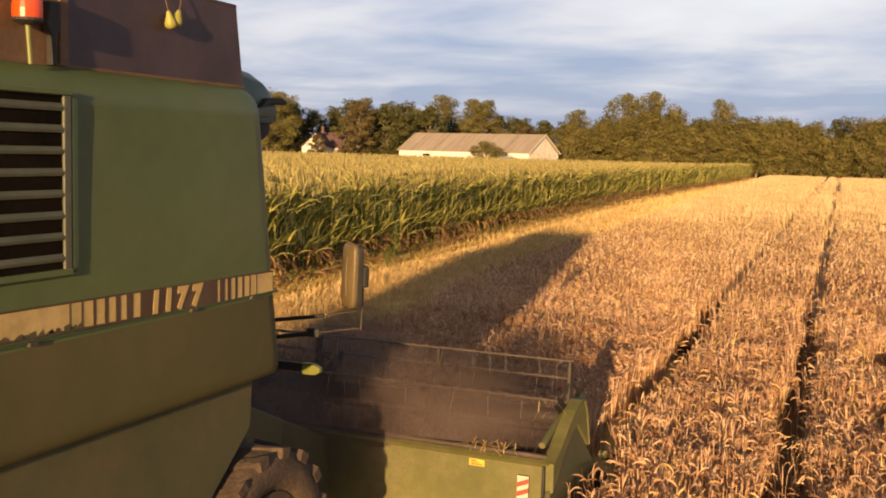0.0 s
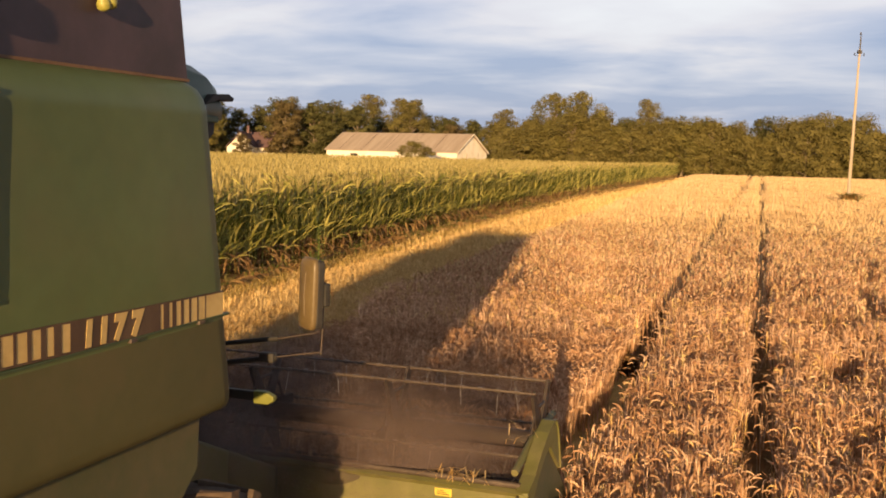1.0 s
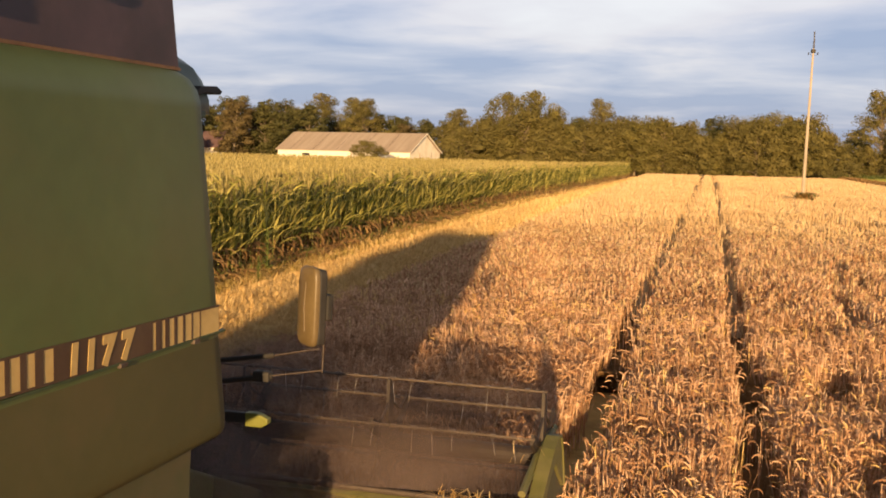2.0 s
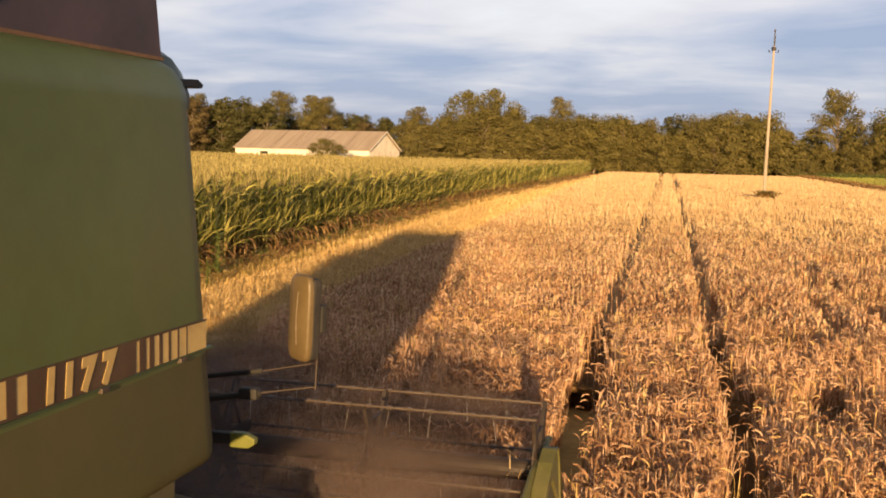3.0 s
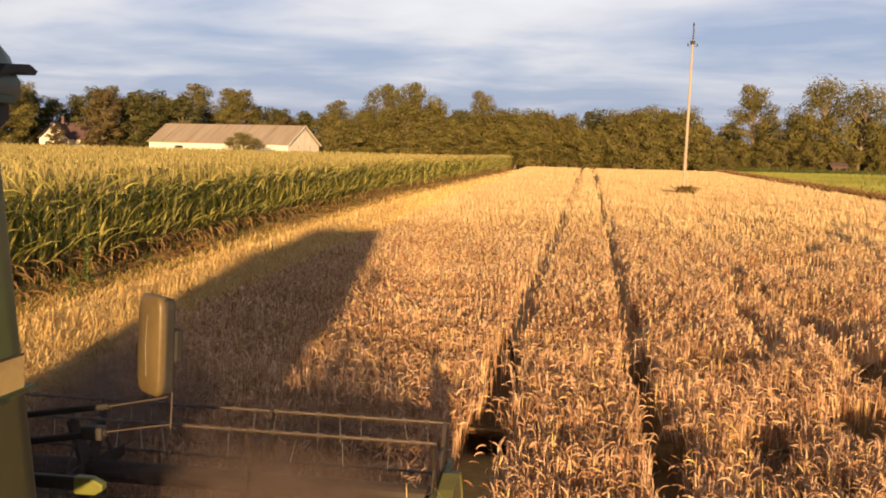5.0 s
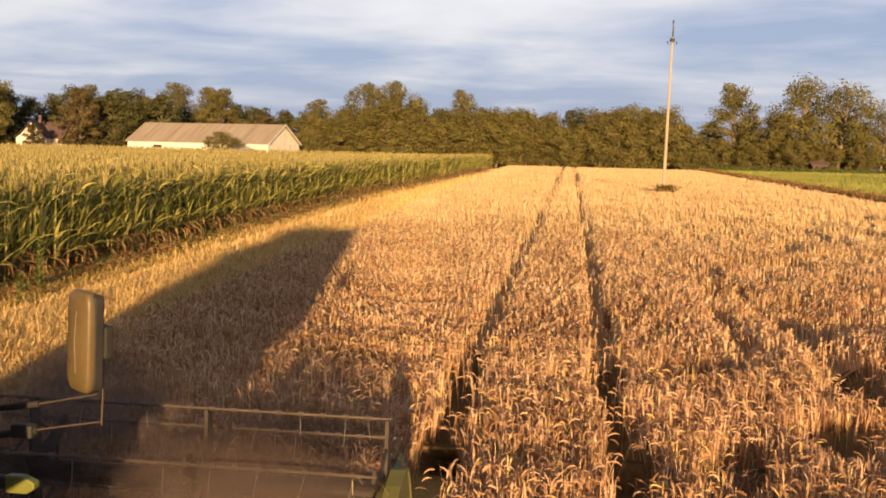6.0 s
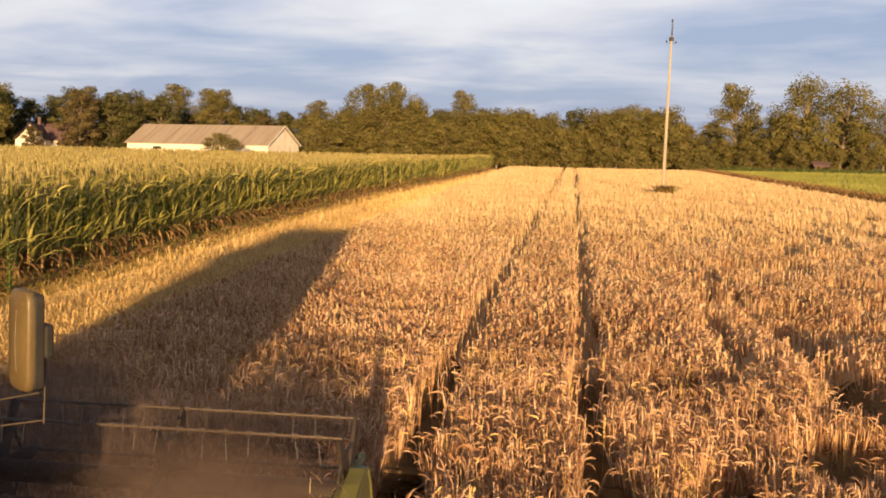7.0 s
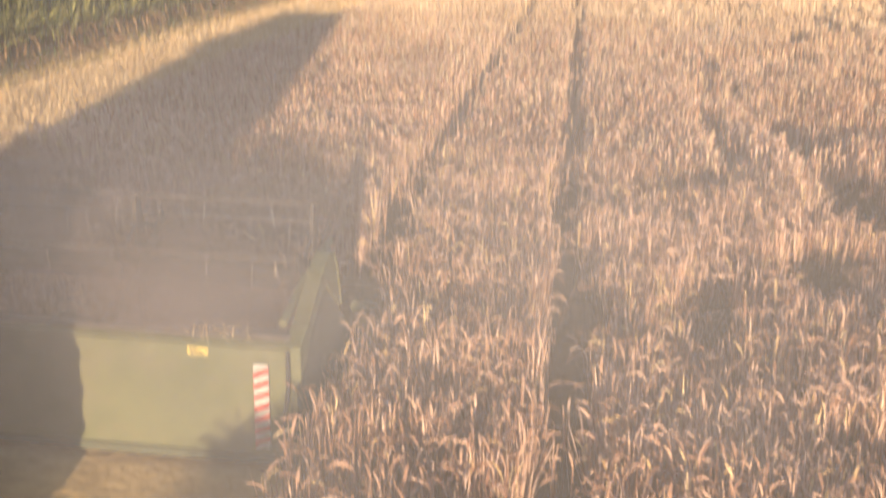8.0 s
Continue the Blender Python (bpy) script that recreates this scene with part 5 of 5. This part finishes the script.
def make_header():
    """The cutting table: back sheet, floor, auger, end sheets and the turning reel."""
    L, R = HEADER_L + 4.75, HEADER_R + 4.75
    part("feeder_house", slab([(5.4, 1.15), (7.46, 0.32), (7.46, 0.82), (5.4, 1.75)], "x", -0.6, 0.6, 0.02), M_CAKED, combine)
    table = part("cutting_table", slab([(7.80, 0.16), (8.1, 0.11), (9.0, 0.09), (9.0, 0.12), (8.1, 0.15), (7.80, 0.20)], "x", L, R), M_DUSTY, combine, "wide green cutting table with dust on its sheets")
    table.matrix_basis = pose(0, -0.18, 0.1)
    back = part("back_sheet", slab([(7.76, -0.04), (7.76, 0.70), (7.73, 0.735), (7.77, 0.755), (7.82, 0.735), (7.80, -0.04)], "x", L, R), M_HEAD, table)
    part("sticker", box(1.83, 1.96, 7.752, 7.757, 0.635, 0.69), M_YELLOW, back, "small yellow warning sticker")
    for k in range(3):
        part("sticker_print", box(1.845, 1.94 - 0.02 * k, 7.7495, 7.753, 0.645 + 0.014 * k, 0.651 + 0.014 * k), M_BROWN, back)
    plate = part("warning_plate", box(2.25, 2.345, 7.72, 7.728, 0.06, 0.62, 0.003), M_WHITE, table, "red and white striped warning plate")
    for k in range(7):
        z = 0.075 + 0.075 * k
        part("red_stripe", slab([(2.25, z), (2.345, z + 0.04), (2.345, z + 0.078), (2.25, z + 0.038)], "y", 7.716, 7.7195), M_RED, plate)
    part("lower_rail", box(L, R, 7.735, 7.765, -0.06, 0.0, 0.006), M_CAKED, back)
    part("top_rail", rod([(L, 7.78, 0.775), (R - 0.03, 7.78, 0.775)], 0.022), M_DUSTY, table)
    sheet = [(7.74, 0.08), (7.74, 0.74), (7.9, 0.80), (8.1, 0.92), (8.3, 1.02), (8.48, 1.07), (8.6, 1.05), (8.68, 0.94), (8.8, 0.62), (9.2, 0.3), (9.7, 0.1), (9.2, 0.05)]
    for x, s in ((R, 1), (L, -1)):
        arch = sheet[1:9] + [(8.55, 0.80), (8.42, 0.90), (8.25, 0.86), (8.05, 0.74), (7.9, 0.60), (7.74, 0.5)]
        end = part("end_sheet", slab(arch, "x", x - 0.04, x + 0.04, 0.012), M_HEAD, table, "curved green end arm of the cutting table")
        part("lower_sheet", slab(sheet[:1] + [(7.74, 0.52), (7.9, 0.62), (8.25, 0.88), (8.45, 0.92), (8.62, 0.8)] + sheet[8:], "x", x - 0.025, x + 0.015), M_CAKED, end)
        rim = bmesh.new()
        top = [(7.74, 0.745), (7.9, 0.808), (8.1, 0.928), (8.3, 1.028), (8.48, 1.078), (8.6, 1.058), (8.68, 0.945), (8.8, 0.63)]
        lo = [[rim.verts.new((x + dx, y, z + dz)) for y, z in top] for dx, dz in ((-0.05, 0.0), (-0.05, 0.02), (0.05, 0.02), (0.05, 0.0))]
        for a, b in zip(lo, lo[1:] + lo[:1]):
            for k in range(len(top) - 1):
                rim.faces.new((a[k], a[k + 1], b[k + 1], b[k]))
        bmesh.ops.recalc_face_normals(rim, faces=rim.faces[:])
        part("end_rim", rim, M_HEAD, end)
        part("reel_lift", rod([(x - s * 0.05, 7.85, 0.45), (x - s * 0.06, 8.3, 0.95)], 0.03), M_DUSTY, end)
        part("reel_arm", rod([(x - s * 0.08, 7.8, 0.86), (x - s * 0.08, 8.3, 0.98), (x - s * 0.08, 9.0, 1.02)], 0.028), M_HEAD, end)
        part("divider_point", rod([(x, 9.5, 0.35), (x + s * 0.02, 10.1, 0.14), (x + s * 0.02, 10.35, 0.06)], [0.05, 0.03, 0.008]), M_HEAD, end)
        part("hose", rod([(x - s * 0.03, 7.7, 0.72), (x - s * 0.02, 7.66, 0.5), (x - s * 0.06, 7.68, 0.2)], 0.012), M_BLACK, end)
    # auger with its flights
    auger = part("auger", rod([(L + 0.05, 8.15, 0.42), (R - 0.05, 8.15, 0.42)], 0.15, 20), M_DUSTY, table)
    for s in (1, -1):
        fl, prev = bmesh.new(), None
        for k in range(121):
            a, x = s * k * 0.3, (R - 0.06 - k * 0.0148) if s > 0 else (L + 0.06 + k * 0.0148)
            q = [fl.verts.new((x, 8.15 + rr * math.cos(a), 0.42 + rr * math.sin(a))) for rr in (0.14, 0.27)]
            if prev:
                fl.faces.new((prev[0], prev[1], q[1], q[0]))
            prev = q
        part("auger_flight", fl, M_DUSTY, auger)
    bar = part("cutter_bar", box(L, R, 8.98, 9.06, 0.07, 0.1, 0.004), M_DUSTY, table)
    for k in range(62):
        x = L + 0.05 + k * 0.078
        part("knife_guard", slab([(x - 0.012, 9.05), (x + 0.012, 9.05), (x + 0.004, 9.16), (x - 0.004, 9.16)], "z", 0.075, 0.095), M_DUSTY, bar)


REEL_Y, REEL_Z, REEL_R = 8.45, 0.98, 0.50


def make_reel():
    L, R = HEADER_L + 4.75 + 0.1, HEADER_R + 4.75 - 0.08
    bm = rod([(L, 0, 0), (R, 0, 0)], 0.075, 16)
    reel = part("reel", bm, M_SPIDER, combine, "turning reel with six tined bats")
    for x in (R - 0.02, 1.18, -0.06, -1.3, L + 0.02):
        for k in range(6):
            a = math.pi * k / 3
            own = slab([(0.03, -0.075), (REEL_R, -0.04), (REEL_R, 0.04), (0.03, 0.075)], "x", x - 0.012, x + 0.012)
            bmesh.ops.rotate(own, verts=own.verts, cent=(0, 0, 0), matrix=Matrix.Rotation(a, 3, "X"))
            part("spoke", own, M_SPIDER, reel)
        own = bmesh.new()
        for k in range(6):
            a, b = math.pi * k / 3, math.pi * (k + 1) / 3
            rod([(x, 0.34 * math.cos(a), 0.34 * math.sin(a)), (x, 0.34 * math.cos(b), 0.34 * math.sin(b))], 0.012, 6, own)
        part("spoke_ring", own, M_SPIDER, reel)
    bats = []
    r = np.random.default_rng(4)
    for k in range(6):
        bm = rod([(L, 0, 0), (R, 0, 0)], 0.0095, 8)
        x = L + 0.06
        while x < R - 0.03:
            tilt = r.normal(0, 0.012)
            if r.uniform(0, 1) < 0.55:
                rod([(x, 0.0, 0.02), (x, -0.015, -0.03), (x + tilt, -0.035, -0.13 - 0.06 * r.uniform(0, 1))], 0.0024, 4, bm)
            rod([(x - 0.02, 0, 0), (x + 0.02, 0, 0)], 0.016, 6, bm)
            x += 0.152
        bat = part("bat", bm, M_BAT, reel, "steel pipe with hanging spring tines")
        bat.data.materials.append(M_BRIGHT)
        for p in bat.data.polygons:
            p.material_index = int(p.center.z < -0.02)
        bats.append((bat, math.pi * k / 3))
    return reel, bats


def make_fruit():
    """Two pears hung by their stalks over the tank board."""
    for k, (y, z, s, tilt) in enumerate(((4.385, 3.925, 1.0, 18), (4.475, 3.94, 0.92, -22))):
        pear = part("hanging_pear", rod([(0, 0, 0), (0, 0, -0.012), (0, 0, -0.03), (0, 0, -0.055), (0, 0, -0.078), (0, 0, -0.09), (0, 0, -0.094)], [0.006, 0.013, 0.018, 0.03, 0.032, 0.02, 0.006], 14), M_PEAR, combine, "yellow-green pear hung on the tank board", smooth=True)
        part("stalk", rod([(0, 0, -0.003), (-0.006, 0.004, 0.05), (-0.02, 0, 0.09)], 0.003, 6), M_RUST_LIT, pear)
        pear.matrix_basis = pose(1.335, y, z, tilt, 0, 0)


def make_chaff_heap():
    r = np.random.default_rng(12)
    n = 50
    blade = strip([(0, -0.09, 0), (0, 0, 0.015), (0, 0.09, 0)], [0.006, 0.007, 0.004], (1, 0, 0))
    x = np.clip(r.normal(2.0, 0.12, n), 1.5, 2.36)
    v, t = stamp(blade, np.stack([x, r.normal(7.60, 0.03, n), 0.885 + np.abs(r.normal(0, 0.018, n))], -1), r.uniform(0, 6.28, n), r.normal(0, 0.4, n), r.uniform(0.5, 1.2, n))
    heap = new("chaff", tri_mesh("chaff", v, t, [M_STRAW]))
    heap.parent = combine
    tagged(heap, "loose straw caught on the table's top rail", kind="stuff")
    # stems caught on the reel arms and divider
    n = 26
    v, t = stamp(blade, np.stack([r.normal(2.38, 0.05, n), r.uniform(7.7, 8.8, n), r.uniform(1.05, 1.2, n)], -1), r.uniform(0, 6.28, n), r.normal(0.2, 0.5, n), r.uniform(0.3, 0.7, n))
    heap = new("chaff", tri_mesh("chaff", v, t, [M_STRAW]))
    heap.parent = combine
    tagged(heap, "stems caught on the divider", kind="stuff")


def make_dust():
    """Dust and chaff in the air round the table: clouds of fine specks."""
    out = []
    r = np.random.default_rng(21)
    base = np.array([(0, 1, 0), (-0.87, -0.5, 0), (0.87, -0.5, 0)])
    for centre, spread, n, size in DUST:
        d = r.normal(0, 1, (n, 3)) * np.array(spread)
        p = d + 0.35 * np.array(spread) * np.stack([np.sin(d[:, 1] * 5), np.sin(d[:, 2] * 6 + 1), np.sin(d[:, 0] * 5 + 2)], -1)
        keep = p[:, 2] + centre[2] > 0.1
        p = p[keep]
        m = len(p)
        a = r.normal(0, 1, (m, 3)); a /= np.linalg.norm(a, axis=1)[:, None]
        b = np.cross(a, r.normal(0, 1, (m, 3))); b /= np.linalg.norm(b, axis=1)[:, None]
        s = size * r.uniform(0.5, 1.5, (m, 1))
        v = np.stack([p + s * (base[k, 0] * a + base[k, 1] * b) for k in range(3)], 1).reshape(-1, 3)
        ob = tagged(new("dust_cloud", tri_mesh("dust_cloud", v, np.arange(3 * m).reshape(-1, 3), [M_DUST])), "brownish dust and chaff hanging in the air over the cutter", "dust", kind="stuff")
        out.append((ob, centre))
    return out


DUST = [((-4.6, 6.9, 0.9), (0.6, 0.55, 0.36), 120000, 0.0022), ((-4.5, 7.4, 0.95), (0.5, 0.5, 0.34), 90000, 0.0022),
        ((-3.4, 7.7, 0.9), (0.5, 0.45, 0.30), 60000, 0.0022), ((-5.1, 8.5, 0.95), (0.6, 0.5, 0.30), 60000, 0.0022)]
# haze: middle, half widths, body, colour
# dust colours differ by puff: darker ones put shade over reel and wheat
HAZE = [((-4.75, 7.0, 1.05), (1.0, 0.40, 0.75), 0.75, (0.17, 0.133, 0.126)), ((-3.3, 7.95, 0.88), (1.1, 0.32, 0.66), 0.74, (0.092, 0.070, 0.067)),
        ((-4.8, 8.65, 1.35), (1.0, 0.42, 0.62), 0.58, (0.135, 0.105, 0.099)), ((-3.7, 10.3, 0.70), (1.3, 0.5, 0.48), 0.48, (0.115, 0.087, 0.082))]
make_shell()
make_grille()
make_stripe()
make_tank()
make_beacon()
make_cab()
make_mirror()
WHEELS = [make_wheel("wheel", 1.10, 5.40, 0.69, 0.56, 1), make_wheel("wheel", -1.10, 5.40, 0.69, 0.56, -1),
          make_wheel("wheel", 1.0, 0.5, 0.5, 0.32, 1), make_wheel("wheel", -1.0, 0.5, 0.5, 0.32, -1)]
make_header()
REEL, BATS = make_reel()
make_fruit()
make_chaff_heap()
CLOUDS = make_dust()


def puff(half, mat, label):
    """A lumpy rounded body for dust and for the veil, one metre in half width before scaling."""
    bm = bmesh.new()
    bmesh.ops.create_icosphere(bm, subdivisions=4, radius=1.0)
    for v in bm.verts:
        d = v.co.copy()
        v.co = d * (1.0 + 0.05 * math.sin(4 * d.x + 3 * d.z) + 0.04 * math.sin(7 * d.z - 2 * d.y + 1))
    ob = part("haze_puff", bm, mat, smooth=True)
    ob.scale = half
    return tagged(ob, label, "dust", kind="stuff")


def sized(m, half):
    return m @ Matrix.Diagonal((*half, 1))


HAZES = [(puff(half, hazy("harvest_haze", colour, body, 3.0 * k), "brownish haze of dust behind the cutter"), centre, half) for k, (centre, half, body, colour) in enumerate(HAZE)]
# an added veil, brought before the camera at the end to wash out the view
VEIL_HALF = (0.95, 0.20, 0.60)
VEIL = puff(VEIL_HALF, hazy("pale_veil", (0.185, 0.18, 0.185), 0.29, 11.0), "thin pale veil added before the camera to wash out the last view")


# ---- what moves ----
def heading(t):
    """The harvester bears a little to the left late in the shot, in degrees."""
    return 1.65 * min(1.0, max(0.0, (t - 4.0) / 3.5))


def motions():
    times = [0.5 * k for k in range(17)]
    walk(combine, [(t, pose(-4.75 + 0.04 * heading(t), SPEED * t, 0, 0, 0, heading(t))) for t in times])
    for wheel, x, y, r in WHEELS:
        walk(wheel, [(t, pose(x, y, r, -math.degrees(SPEED * t / r), 0, 0)) for t in times])
    steps = [0.2 * k for k in range(41)]
    turn = lambda t: -150.0 * (t - 3.0)
    walk(REEL, [(t, pose(0, REEL_Y, REEL_Z, turn(t))) for t in steps])
    for bat, a in BATS:
        walk(bat, [(t, pose(0, REEL_R * math.cos(a), REEL_R * math.sin(a), -turn(t))) for t in steps])
    for k, (cloud, c) in enumerate(CLOUDS):
        walk(cloud, [(t, pose(c[0] + 0.12 * math.sin(0.8 * t + k), c[1] + SPEED * t + 0.1 * math.sin(0.6 * t + 2 * k), c[2] + 0.06 * math.sin(0.9 * t + k), 0, 0, 12 * math.sin(0.5 * t + k))) for t in times])
    for k, (haze, c, half) in enumerate(HAZES):
        walk(haze, [(t, sized(pose(c[0] + 0.1 * math.sin(0.8 * t + k), c[1] + SPEED * t, c[2] + 0.06 * math.sin(0.9 * t + 2 * k), 0, 6 * math.sin(0.7 * t + k), 8 + 5 * math.sin(0.5 * t + k)), half)) for t in times])
    walk(VEIL, [(0.0, sized(pose(-4.6, 7.6, 0.8), VEIL_HALF)), (2.0, sized(pose(-4.5, 9.1, 0.8), VEIL_HALF)), (4.0, sized(pose(-4.0, 10.6, 0.7), VEIL_HALF)), (5.5, sized(pose(-3.0, 11.4, 0.45), VEIL_HALF)), (7.0, sized(pose(-1.1, 8.9, 0.6), VEIL_HALF)), (7.3, sized(pose(-1.0, 8.85, 1.6), VEIL_HALF)), (7.5, sized(pose(-0.94, 8.95, 2.20), VEIL_HALF)), (7.6, sized(pose(-0.92, 9.03, 2.40), VEIL_HALF)),
                (7.7, sized(pose(-0.90, 9.11, 2.62), VEIL_HALF)), (7.8, sized(pose(-0.87, 9.19, 2.82), VEIL_HALF)), (7.9, sized(pose(-0.85, 9.27, 2.92), VEIL_HALF)), (8.0, sized(pose(-0.83, 9.35, 2.90), VEIL_HALF))])
    mid = (HEADER_L + HEADER_R) / 2
    for band_ob, y in SWATHE:
        cut = (y - 8.85) / SPEED
        rows = [(0.0, pose(mid, y, 0))]
        for dt, lean, sink, back in ((-0.45, 0, 0, 0), (-0.1, 9, 0, 0), (0.25, 30, 0.06, -0.05), (0.6, 60, 0.3, -0.12), (0.9, 75, 0.75, -0.15)):
            if 0.02 < cut + dt < 7.95:
                rows.append((round(cut + dt, 2), pose(mid, y + back, -sink, lean)))
        rows.append((8.0, rows[-1][1]))
        walk(band_ob, rows)


motions()
